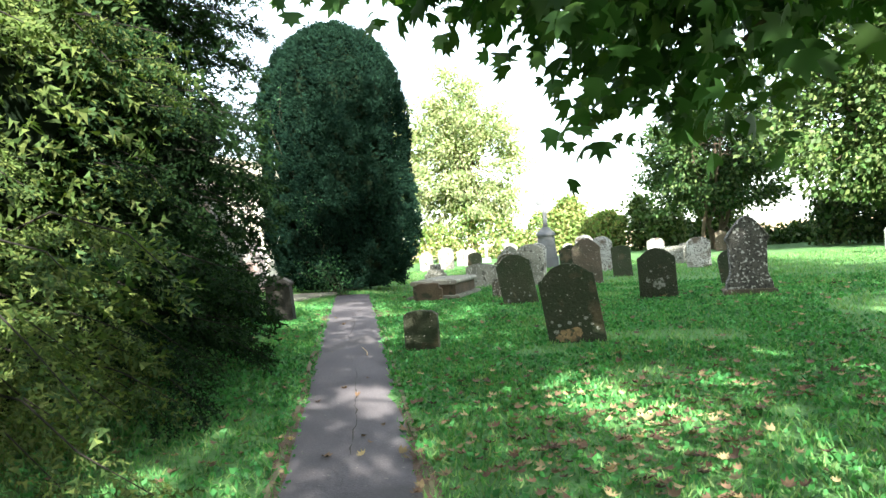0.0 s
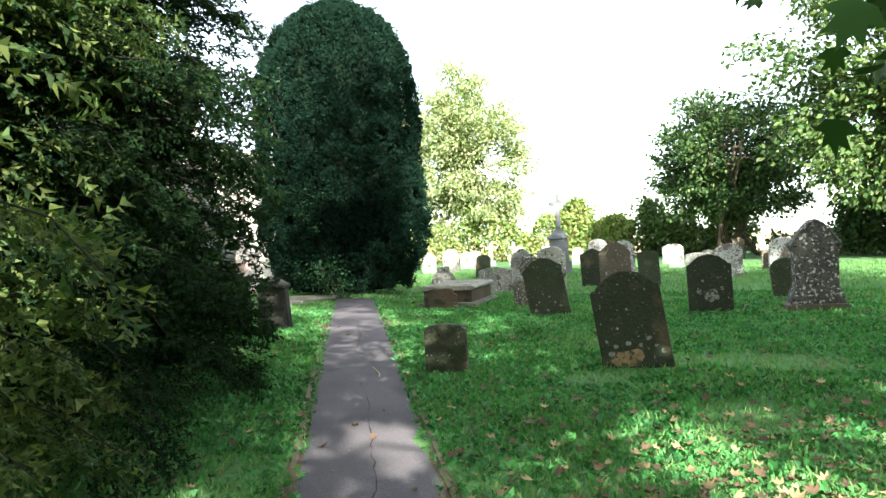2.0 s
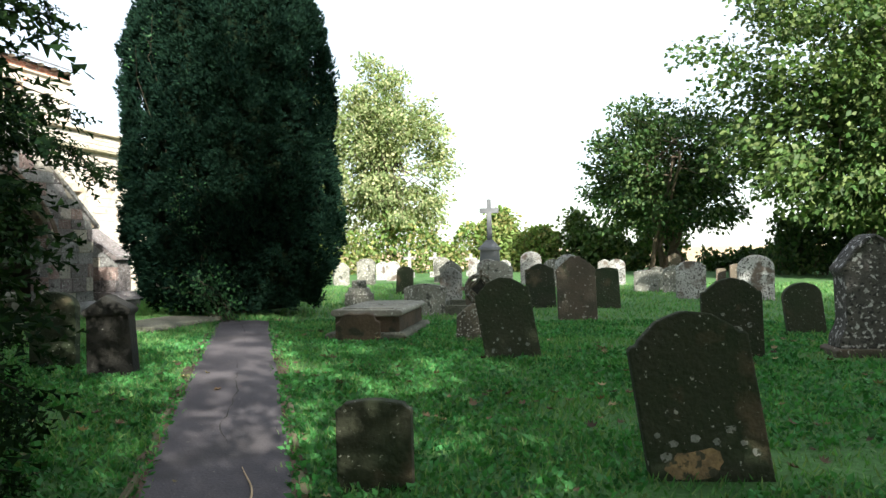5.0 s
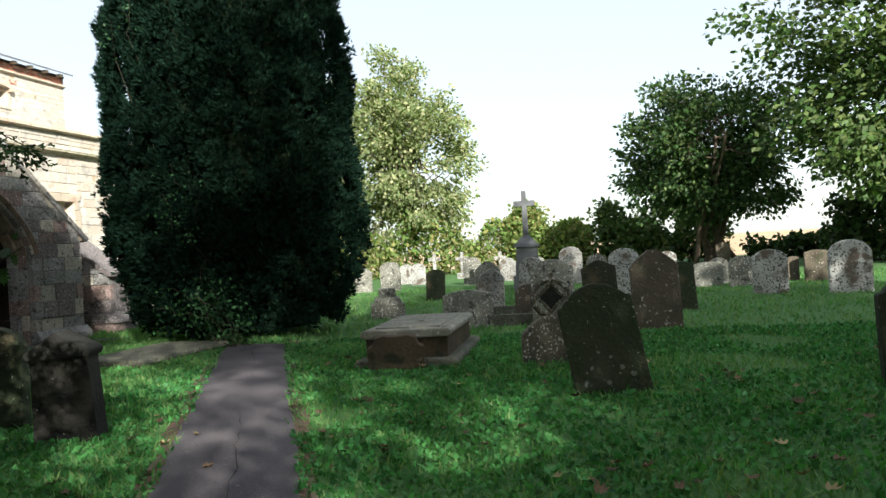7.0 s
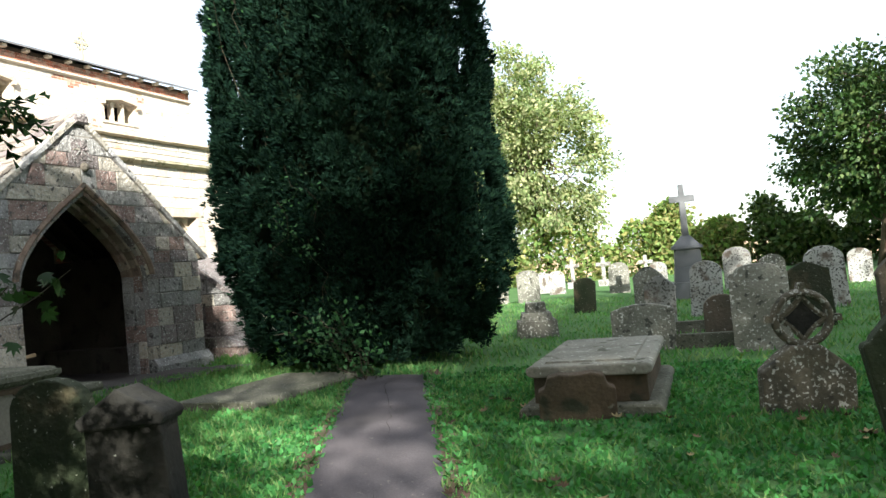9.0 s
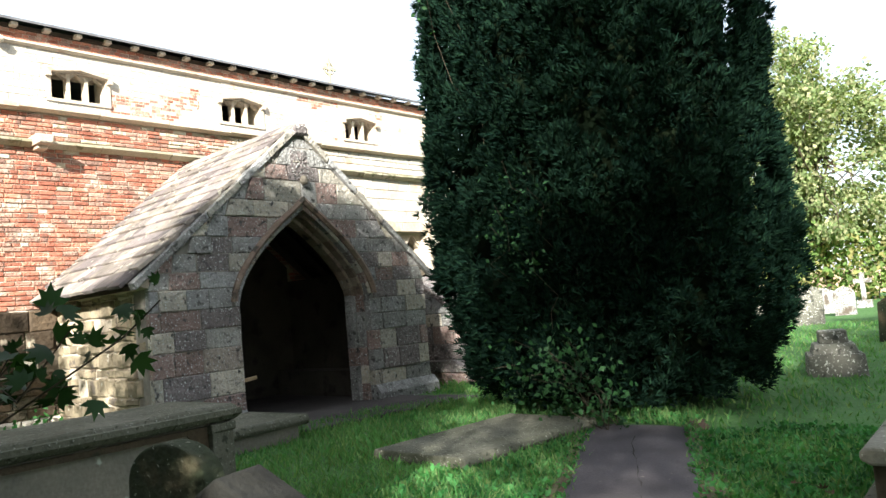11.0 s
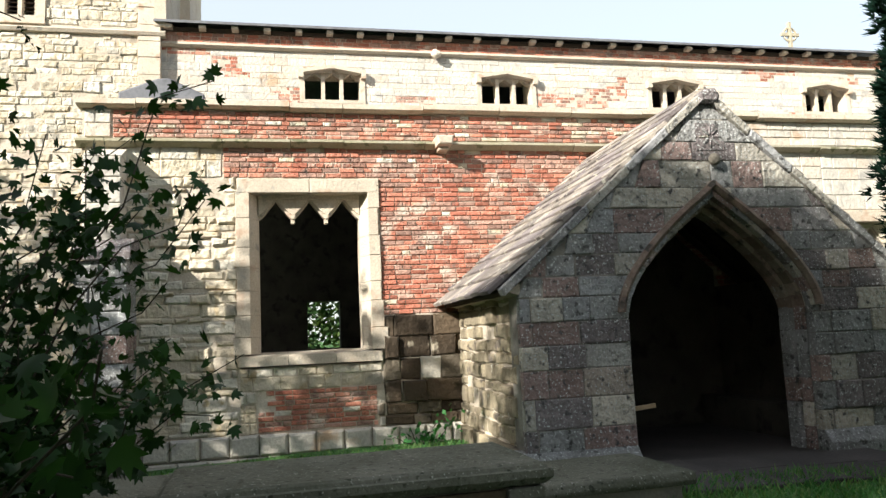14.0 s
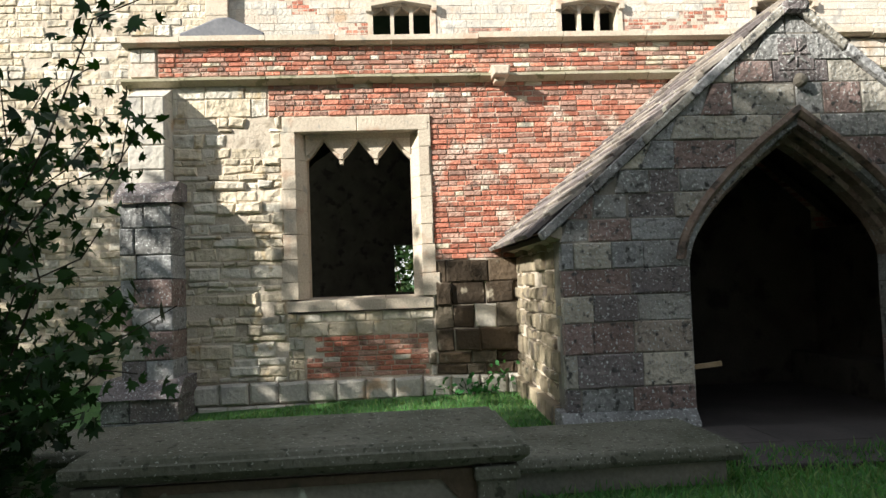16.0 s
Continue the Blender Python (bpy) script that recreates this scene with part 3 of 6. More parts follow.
for q in laid(13.02, 14.2, 0.95, 2.12, 0.27, 0.26, 0.6, 0.2) + laid(12.93, 14.2, 0.66, 0.95, 0.15, 0.2, 0.5, 0.15):
    g = Geo()
    blocks(g, [q], AX - 0.03, 1, 0.005, 0.05, 0.02, wob=0.015, chamfer=0.018)
    cpart("sandstone_block", g, M_DARKBLOCK_ONE if rng.random() < 0.9 else M_ASHLAR, "", aisle)
for y in np.arange(9.95, 14.1, 0.36):
    g = Geo().prism([(y + 0.008, 0.40), (y + 0.352, 0.40), (y + 0.352, 0.655 + rng.normal() * 0.008), (y + 0.008, 0.655 + rng.normal() * 0.008)], AX - 0.06, AX + 0.07 + rng.normal() * 0.012, 0.03)
    cpart("plinth_stone", g, M_ASHLAR, "", aisle)
    g = Geo().prism([(y + 0.1, 0.05), (y + 0.45, 0.05), (y + 0.45, 0.385), (y + 0.1, 0.385)], AX - 0.06, AX + 0.09 + rng.normal() * 0.01, 0.02)
    cpart("plinth_stone", g, M_ASHLAR, "", aisle)
east = Geo()
for z in ((18.6, 20.08, 0.3, 4.42), (20.08, 21.97, 0.3, 1.1), (20.08, 21.97, 3.5, 4.42), (21.97, 27.3, 0.3, 4.42)):
    blocks(east, laid(*z, 0.21, 0.3, 0.6, 0.12), AX - 0.03, 1, 0.004, 0.022, 0.004)
blocks(east, laid(18.6, 27.3, 4.53, 4.9, 0.12, 0.25, 0.5, 0.1), AX - 0.03, 1, 0.005, 0.03, 0.004)
blocks(east, laid(9.28, 9.6, 4.53, 4.9, 0.19, 0.3, 0.4, 0.05), AX - 0.03, 1, 0.005, 0.03, 0.004)
tagged(cpart("ashlar", east, M_ASHLAR, "pale ashlar blocks", aisle), kind="stuff")
y = 9.2
while y < 27.3:
    L = min(rng.uniform(0.7, 1.2), 27.32 - y)
    dz = rng.normal() * 0.006
    g = Geo().prism([(AX - 0.05, 4.40 + dz), (AX + 0.03, 4.40 + dz), (AX + 0.13, 4.455 + dz), (AX + 0.13, 4.485 + dz), (AX - 0.05, 4.54 + dz)], y + 0.004, y + L - 0.004, 0, "y")
    cpart("string_stone", g, M_STRING, "", aisle)
    dz = rng.normal() * 0.008
    g = Geo().prism([(AX - 0.75, 4.92 + dz), (AX + 0.05, 4.92 + dz), (AX + 0.11, 4.95 + dz), (AX + 0.10, 5.02 + dz), (AX - 0.3, 5.12 + dz), (AX - 0.75, 5.10 + dz)], y + 0.004, y + L - 0.004, 0, "y")
    cpart("coping_stone", g, M_DRESS, "", aisle)
    y += L
sp = Geo()
sp.prism([(13.83, 4.40), (14.03, 4.40), (14.05, 4.53), (13.81, 4.53)], AX - 0.05, AX + 0.34, 0.02)
sp.prism([(13.86, 4.35), (14.0, 4.35), (14.0, 4.40), (13.86, 4.40)], AX - 0.05, AX + 0.2, 0.01)
bevelled(cpart("rain_spout", sp, M_DRESS, "stone rain spout on the string course"), 0.012)
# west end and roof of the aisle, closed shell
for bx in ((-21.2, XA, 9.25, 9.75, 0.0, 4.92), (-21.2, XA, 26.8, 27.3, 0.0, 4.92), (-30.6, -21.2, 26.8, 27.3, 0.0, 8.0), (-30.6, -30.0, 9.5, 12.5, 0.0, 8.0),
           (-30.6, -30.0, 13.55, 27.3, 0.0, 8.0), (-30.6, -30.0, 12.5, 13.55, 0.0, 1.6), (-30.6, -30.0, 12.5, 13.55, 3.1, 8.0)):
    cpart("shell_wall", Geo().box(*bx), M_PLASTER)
lead = Geo().prism([(9.15, 5.2), (10.5, 5.2), (10.5, 6.02), (9.95, 6.28), (9.75, 6.27), (9.15, 6.02)], -19.1, -18.5, 0.02)
cpart("stair_roof", lead, M_LEAD, "low grey lead roof behind the parapet")
fl = Geo().box(-30.6, XB - 0.2, 9.25, 27.3, 0.2, 0.4)
cpart("church_floor", fl, M_FLAG)
# arcade between aisle and nave: piers and wall above
arc = Geo()
for y0, y1 in ((9.75, 10.6), (14.3, 15.0), (18.2, 18.9), (22.1, 22.8), (26.2, 26.8)):
    arc.box(-21.2, -20.7, y0, y1, 0.3, 3.4)
pts = [(9.75, 5.0), (9.75, 3.4)]
for y0, y1 in ((10.6, 14.3), (15.0, 18.2), (18.9, 22.1), (22.8, 26.2)):
    r, c = (y1 - y0) / 2, (y0 + y1) / 2
    pts += [(c - r * math.cos(t), 3.4 + 1.35 * math.sin(t) ** 0.8) for t in np.linspace(0, math.pi, 15)]
pts += [(26.8, 3.4), (26.8, 5.0)]
arc.prism(pts, -21.2, -20.7)
cpart("arcade", arc, M_PLASTER)
ro = Geo()
ro.prism([(-21.2, 5.35), (AX - 0.5, 4.95), (AX - 0.5, 5.0), (-21.2, 5.42)], 9.3, 27.3, 0, "y")
cpart("aisle_roof", ro, M_LEAD, "low lead aisle roof behind the parapet")

# clerestory
CX = -20.6
WINS = (12.8, 16.5, 20.45, 24.4)
cuts = [9.5]
for c in WINS:
    cuts += [c - 0.58, c + 0.58]
cuts.append(27.3)
cler = cpart("clerestory_wall", Geo().box(CX - 0.6, CX - 0.012, 9.5, 27.3, 5.0, 6.64), M_MORTAR, "pale ashlar clerestory wall patched with brick")
for i in range(0, len(cuts), 2):
    cpart("wall_section", Geo().box(CX - 0.6, CX - 0.012, cuts[i], cuts[i + 1], 6.64, 7.26), M_MORTAR, "", cler)
cpart("wall_section", Geo().box(CX - 0.6, CX - 0.012, 9.5, 27.3, 7.26, 8.0), M_MORTAR, "", cler)
clb, clbrick = Geo(), Geo()
zones = [(9.5, 27.3, 5.05, 6.64), (9.5, 27.3, 7.36, 7.66)] + [(cuts[i], cuts[i + 1], 6.64, 7.36) for i in range(0, len(cuts), 2)]
for zn in zones:
    for q in laid(*zn, 0.155, 0.24, 0.55, 0.12):
        ym, zm = (q[0] + q[1]) / 2, (q[4] + q[5]) / 2
        if noise.noise((ym * 0.7, zm * 1.1, 3.0)) > 0.33:
            for a, b, z, hh in brick_courses(q[0], q[1], q[4], q[5]):
                blocks(clbrick, [(a, b, b, a, z - hh / 2, z + hh / 2)], CX - 0.03, 1, 0.006, 0.02, 0.004, chamfer=0.004)
        else:
            blocks(clb, [q], CX - 0.03, 1, 0.003, 0.026, 0.003, chamfer=0.005, wob=0.003)
for a, b, z, hh in brick_courses(9.5, 27.3, 7.75, 7.98):
    blocks(clbrick, [(a, b, b, a, z - hh / 2, z + hh / 2)], CX - 0.03, 1, 0.006, 0.03, 0.004, chamfer=0.004)
tagged(cpart("ashlar", clb, M_ASHLAR, "", cler), kind="stuff")
tagged(cpart("brickwork", clbrick, M_BRICK, "red brick patches and eaves courses", cler), kind="stuff")
s2 = Geo()
s2.prism([(CX - 0.05, 7.66), (CX + 0.04, 7.66), (CX + 0.09, 7.70), (CX + 0.07, 7.75), (CX - 0.05, 7.75)], 9.4, 27.3, 0, "y")
cpart("cornice", s2, M_DRESS, "stone cornice below the eaves")
corbel_me = Geo().prism([(0, 7.985), (0.13, 7.985), (0.13, 8.06), (0, 8.06)], CX - 0.05, CX + 0.2, 0.01).mesh("corbel", M_DRESS)
for y in np.arange(9.6, 27.2, 0.62):
    part("corbel", corbel_me, None, cler).location = (0, y, 0)
cpart("eaves_board", Geo().box(CX - 0.05, CX + 0.03, 9.5, 27.3, 7.982, 8.062), M_TIMBER, "dark board under the eaves")
nr = Geo()
nr.prism([(CX + 0.27, 8.06), (CX + 0.27, 8.11), (-25.1, 9.95), (-29.9 - 0.27, 8.11), (-29.9 - 0.27, 8.06), (-25.1, 9.85)], 9.4, 27.45, 0, "y")
cpart("nave_roof", nr, M_LEAD, "dark lead nave roof edge")
gw = Geo().prism([(-21.2, 7.9), (-30.0, 7.9), (-25.1, 9.85)], 26.9, 27.3, 0, "y")
cpart("gable_wall", gw, M_ASHLAR)
crs = Geo()
crs.box(-25.16, -25.04, 27.22, 27.3, 9.9, 11.0)
crs.box(-25.14, -25.06, 26.95, 27.57, 10.55, 10.65)
for a in range(12):
    t = a * math.pi / 6
    crs.tube([(-25.1, 27.26 + 0.22 * math.cos(t), 10.6 + 0.22 * math.sin(t)), (-25.1, 27.26 + 0.22 * math.cos(t + 0.53), 10.6 + 0.22 * math.sin(t + 0.53))], [0.035, 0.035], 5)
cpart("gable_cross", crs, M_GOLD, "gilded ringed gable cross")


bm = bmesh.new()
bmesh.ops.create_icosphere(bm, subdivisions=2, radius=0.10)
for v in bm.verts:
    v.co *= 1 + 0.35 * noise.noise(v.co * 13)
    v.co += Vector((CX + 0.12, 14.95, 7.68))
km = bpy.data.meshes.new("carved_boss")
bm.to_mesh(km)
bm.free()
km.materials.append(M_DRESS)
cpart("carved_boss", km, M_DRESS, "weathered carved boss on the cornice")


def cusped(y0, y1, bays, top, tip, rise):
    """An outline whose lower edge is a row of pointed cusped heads."""
    o = [(y0, top), (y0, tip)]
    w = (y1 - y0) / bays
    for b in range(bays):
        for k in range(0, 13):
            s = abs(2 * k / 12 - 1)
            q = 1 - s
            z = tip + rise * (0.62 * q * q * (3 - 2 * q) + 0.16 * q ** 0.5 + 0.22 * q ** 5)
            o.append((y0 + (b + k / 12) * w, z))
        if b < bays - 1:
            u = y0 + (b + 1) * w
            o += [(u - 0.028, tip), (u - 0.02, tip - 0.05), (u + 0.02, tip - 0.05), (u + 0.028, tip)]
    o += [(y1, top)]
    seen, out = set(), []
    for p in o:
        key = (round(p[0], 4), round(p[1], 4))
        if key not in seen:
            seen.add(key)
            out.append(p)
    return out


def square_window(name, y0, y1, z0, z1):
    """A square-headed stone window with cusped tracery at its head."""
    win = new(name)
    win.parent = church
    win.location = -church.location
    win["label"] = "square-headed stone window opening with cusped tracery"
    for ya, yb, inner in ((y0 - 0.26, y0 - 0.11, 1), (y1 + 0.10, y1 + 0.23, -1)):
        zz = z0
        while zz < z1 + 0.19:
            h = min(rng.uniform(0.22, 0.42), z1 + 0.2 - zz)
            ext = rng.uniform(0, 0.09)
            a, b = (ya - ext, yb) if inner > 0 else (ya, yb + ext)
            fr = Geo().prism([(a, zz + 0.003), (b, zz + 0.003), (b, zz + h - 0.003), (a, zz + h - 0.003)], AX - 0.5, AX + 0.03, 0.006)
            # receding inner order
            c, d = (yb, yb + 0.11) if inner > 0 else (ya - 0.10, ya)
            near, far = (AX - 0.03, AX - 0.2)
            rec = [(near, c), (far, d), (AX - 0.5, d), (AX - 0.5, c)] if inner > 0 else [(far, c), (near, d), (AX - 0.5, d), (AX - 0.5, c)]
            fr.add([(x, yy, zq) for zq in (zz + 0.002, zz + h - 0.002) for x, yy in rec], [(0, 1, 2, 3), (4, 5, 6, 7), (0, 1, 5, 4), (1, 2, 6, 5), (2, 3, 7, 6), (3, 0, 4, 7)])
            part("jamb_stone", fr, M_DRESS, win)
            zz += h
    for a, b in ((y0 - 0.26, (y0 + y1) / 2), ((y0 + y1) / 2, y1 + 0.23)):
        li = Geo().prism([(a + 0.003, z1), (b - 0.003, z1), (b - 0.003, z1 + 0.19), (a + 0.003, z1 + 0.19)], AX - 0.5, AX + 0.035, 0.008)
        part("lintel", li, M_DRESS, win)
    n = 3
    for k in range(n):
        a, b = y0 - 0.258 + k * (y1 - y0 + 0.486) / n, y0 - 0.258 + (k + 1) * (y1 - y0 + 0.486) / n
        si = Geo().prism([(AX - 0.5, z0 + 0.02), (AX + 0.05, z0 - 0.02), (AX + 0.05, z0 - 0.15), (AX - 0.5, z0 - 0.17)], a + 0.003, b - 0.003, 0, "y")
        part("sill", si, M_DRESS, win)
    tr = Geo()
    tr.prism(cusped(y0, y1, 3, z1 - 0.02, z1 - 0.33, 0.26), AX - 0.32, AX - 0.2, 0.0)
    tr.prism(cusped(y0, y1, 3, z1 - 0.02, z1 - 0.27, 0.235), AX - 0.2, AX - 0.165, 0.0)
    tr.box(AX - 0.34, AX - 0.13, y0, y1, z1 - 0.06, z1 - 0.003)
    part("tracery", tr, M_DRESS, win, "cusped stone tracery heads")
    return win


square_window("window", 11.42, 12.77, 1.67, 3.79)
square_window("window", 20.36, 21.7, 1.27, 3.3)


def clerestory_window(c):
    win = new("clerestory_window")
    win.parent = church
    win.location = -church.location
    win["label"] = "small three-light stone clerestory window under a hood"
    fr = Geo()
    z0, z1 = 6.66, 7.24
    fr.box(CX - 0.4, CX + 0.02, c - 0.66, c - 0.56, z0 - 0.02, z1)
    fr.box(CX - 0.4, CX + 0.02, c + 0.56, c + 0.66, z0 - 0.02, z1)
    for u in (-0.187, 0.187):
        fr.box(CX - 0.25, CX - 0.06, c + u - 0.035, c + u + 0.035, z0, z1)
    fr.box(CX - 0.4, CX + 0.03, c - 0.66, c + 0.66, z0 - 0.07, z0)
    part("window_frame", fr, M_DRESS, win)
    tr = Geo()
    tr.prism(cusped(c - 0.56, c + 0.56, 3, z1 + 0.04, z1 - 0.12, 0.14), CX - 0.24, CX - 0.1)
    part("tracery", tr, M_DRESS, win)
    hd = Geo()
    o = [(c - 0.68, 7.10), (c - 0.58, 7.10), (c - 0.58, 7.2), (c, 7.30), (c + 0.58, 7.2), (c + 0.58, 7.10), (c + 0.68, 7.10), (c + 0.68, 7.26), (c, 7.37), (c - 0.68, 7.26)]
    hd.prism(o, CX - 0.05, CX + 0.12)
    part("hood", hd, M_DRESS, win, "shallow pointed stone hood")
    return win


for c in WINS:
    clerestory_window(c)

# tower
TX = -20.45
tower = cpart("tower", Geo().box(-26.2, TX - 0.014, 2.6, 6.75, 0.0, 17), M_MORTAR, "square rubble limestone church tower")
for bx in ((-26.2, TX - 0.014, 7.32, 9.48, 0.0, 17), (-26.2, TX - 0.014, 6.75, 7.32, 0.0, 8.1), (-26.2, TX - 0.014, 6.75, 7.32, 10.2, 17), (-26.2, TX - 0.8, 6.75, 7.32, 8.1, 10.2)):
    cpart("wall_section", Geo().box(*bx), M_MORTAR, "", tower)
tb = Geo()
for zn in ((2.6, 9.1, 0.3, 7.78), (2.6, 6.6, 7.95, 10.4), (7.47, 9.1, 7.95, 10.4)):
    blocks(tb, laid(*zn, 0.135, 0.14, 0.46, 0.4), TX - 0.03, 1, 0.003, 0.030, 0.011, wob=0.015, chamfer=0.018)
blocks(tb, laid(2.6, 9.1, 10.4, 16.8, 0.3, 0.4, 0.8, 0.2), TX - 0.03, 1, 0.008, 0.04, 0.01, wob=0.01)
tagged(cpart("rubble_stone", tb, M_CREAM, "", tower), kind="stuff")
tq = Geo()
blocks(tq, laid(9.1, 9.52, 5.0, 16.8, 0.34, 0.5, 0.6, 0.05), TX - 0.03, 1, 0.004, 0.06, 0.004)
tq.box(-21.9, TX + 0.05, 9.4, 9.62, 8.0, 16.8)
tq.box(-26.2, -23.6, 9.4, 9.7, 8.5, 16.8)
cpart("corner_buttress", tq, M_DRESS, "smooth ashlar corner of the tower", tower)
ts = Geo().prism([(TX - 0.05, 7.78), (TX + 0.05, 7.80), (TX + 0.08, 7.86), (TX - 0.05, 7.95)], 2.5, 9.6, 0, "y")
cpart("string_course", ts, M_DRESS, "", tower)
tf = Geo()
for y0, y1 in ((6.6, 6.78), (7.29, 7.47), (7.0, 7.07)):
    tf.box(TX - 0.3, TX + 0.035, y0, y1, 8.02, 10.2)
tf.box(TX - 0.3, TX + 0.04, 6.6, 7.47, 7.95, 8.1)
cpart("window_frame", tf, M_DRESS, "belfry window frame", tower)
lv = Geo()
for z in np.arange(8.13, 10.2, 0.085):
    for y0, y1 in ((6.78, 7.0), (7.07, 7.29)):
        lv.prism([(TX - 0.3, z + 0.07), (TX - 0.1, z), (TX - 0.1, z + 0.02), (TX - 0.3, z + 0.09)], y0, y1, 0, "y")
cpart("louvre", lv, M_TIMBER, "dark belfry louvres", tower)

def stone_parts(owner, quads, material, *how, **more):
    """Each block of a wall as a part of its own."""
    for q in quads:
        g = Geo()
        blocks(g, [q], *how, **more)
        cpart("ashlar_block", g, material, "", owner)


# buttress at the aisle's corner
bt = Geo().prism([(AX - 0.05, 4.2), (AX + 0.36, 4.2), (AX - 0.05, 4.40)], 9.36, 9.80, 0, "y")
head = cpart("buttress_head", bt, M_ASHLAR, "cream upper stage of the buttress")
stone_parts(head, laid(9.36, 9.80, 3.0, 4.2, 0.3, 0.44, 0.5, 0.1), M_ASHLAR, AX + 0.34, 1, 0.004, 0.02, 0.006, deep=0.5, chamfer=0.014)
bu = Geo().prism([(AX - 0.05, 2.95), (AX + 0.62, 2.88), (AX + 0.62, 2.96), (AX + 0.34, 3.16), (AX - 0.05, 3.16)], 9.28, 9.95, 0, "y")
bf = Geo().prism([(AX - 0.05, 0.62), (AX + 0.78, 0.62), (AX + 0.55, 0.82), (AX - 0.05, 0.82)], 9.12, 10.03, 0, "y")
stepped = cpart("buttress", bu, M_PORCH, "stepped stone corner buttress blotched with grey lichen")
cpart("weathering", bf, M_PORCH, "", stepped)
stone_parts(stepped, laid(9.32, 9.92, 0.75, 2.88, 0.29, 0.3, 0.6, 0.1), M_PORCH_ONE, AX + 0.54, 1, 0.004, 0.02, 0.006, deep=0.7, chamfer=0.014)
stone_parts(stepped, laid(9.14, 10.02, 0.1, 0.62, 0.26, 0.4, 0.6, 0.05), M_PORCH_ONE, AX + 0.72, 1, 0.005, 0.02, 0.006, deep=0.8)

# low buttress beyond the porch, with a long sloping head
def buttress_ends(z):
    return AX, (-13.2 if z < 1.5 else -13.2 - (z - 1.5) * 1.43)


lb = Geo().prism([(AX, 0.1), (-12.98, 0.1), (-12.98, 0.56), (-13.23, 0.72), (-13.23, 1.47), (AX, 3.30)], 19.57, 20.15, 0, "y")
low_buttress = cpart("buttress", lb, M_PORCH, "low battered buttress of pinkish grey ashlar")
cpart("coping", Geo().prism([(AX, 3.32), (-13.2, 1.48), (-13.12, 1.49), (-13.14, 1.56), (AX, 3.41)], 19.5, 20.2, 0, "y"), M_PORCH, "", low_buttress)
cpart("weathering", Geo().prism([(AX, 0.56), (-12.92, 0.56), (-13.16, 0.74), (AX, 0.74)], 19.3, 20.2, 0, "y"), M_PORCH, "", low_buttress)
stone_parts(low_buttress, laid(AX, -13.2, 0.74, 3.25, 0.27, 0.26, 0.6, 0.12, ends=buttress_ends), M_PORCH_ONE, 19.56, -1, 0.005, 0.02, 0.006, "y", deep=0.1, chamfer=0.011)
stone_parts(low_buttress, laid(AX, -12.95, 0.1, 0.56, 0.23, 0.4, 0.7, 0.05), M_PORCH_ONE, 19.36, -1, 0.005, 0.02, 0.006, "y", deep=0.25)

# ---- porch ----
porch = thing("porch", "gabled stone church porch with a pointed arch", "porch", at=(-13.2, 16.3, 0.38))


def ppart(name, geo, mat, label="", parent=None, smooth=False):
    ob = part(name, geo, mat, parent or porch, label, smooth)
    if parent is None:
        ob.location = -porch.location
    return ob


PX, PC, HW, SPRING = -13.0, 16.28, 1.08, 1.96
RISE, BOW = 1.21, 1.6


def arch_half(z):
    if z <= SPRING:
        return HW
    return HW * max(0.0, 1 - ((z - SPRING) / RISE) ** BOW)


def arch_line(grow=0.0, n=10, foot=0.3):
    """Points of the pointed arch from one foot over the top to the other, set out by grow."""
    left = []
    for k in range(n + 1):
        t = k / n
        p = Vector((-HW * (1 - t ** BOW), RISE * t))
        d = Vector((HW * BOW * max(t, 1e-4) ** (BOW - 1), RISE)).normalized()
        q = p + Vector((-d.y, d.x)) * grow
        if k == n:
            q = Vector((0.0, RISE + grow * 1.35))
        left.append((PC + min(q.x, 0.0), SPRING + q.y))
    right = [(2 * PC - u, z) for u, z in reversed(left[:-1])]
    return ([(left[0][0], foot)] if foot is not None else []) + left + right + ([(right[-1][0], foot)] if foot is not None else [])


def gable(z):
    h = 2.27 if z <= 2.28 else max(0.0, 2.27 * (4.26 - z) / (4.26 - 2.28))
    return h


al = arch_line(0.03, 10, 0.1)
fw = Geo().prism([(PC - 2.24, 0.1)] + al + [(PC + 2.24, 0.1), (PC + 2.24, 2.28), (PC, 4.2), (PC - 2.24, 2.28)], PX - 0.42, PX - 0.011)
front = ppart("front_wall", fw, M_JOINT, "gable wall of grey lichened ashlar blocks")
quads = []
z = 0.36
while z < 4.15:
    h = min(rng.uniform(0.2, 0.31), 4.2 - z)
    lo = 0.006 if z < SPRING else 0.075
    for side in (-1, 1):
        def limits(zz, side=side):
            inner = arch_half(zz) + (lo if arch_half(zz) > 0 else 0)
            outer = max(gable(zz), inner)
            return (PC - outer, PC - inner) if side < 0 else (PC + inner, PC + outer)
        if z > SPRING + RISE + 0.10:
            if side < 0:
                quads += laid(0, 0, z, z + h, h, 0.3, 0.62, 0, lambda zz: (PC - gable(zz), PC + gable(zz)))
        else:
            quads += laid(0, 0, z, z + h, h, 0.28, 0.6, 0, limits)
    z += h
for q in quads:
    g = Geo()
    blocks(g, [q], PX - 0.03, 1, 0.0038, 0.032, 0.007, chamfer=0.009, wob=0.005, deep=0.3 if min(abs(q[0] - PC), abs(q[1] - PC)) < HW + 0.05 and q[5] < SPRING + 0.1 else 0.06)
    ppart("ashlar_block", g, M_PORCH_ONE, "", front)
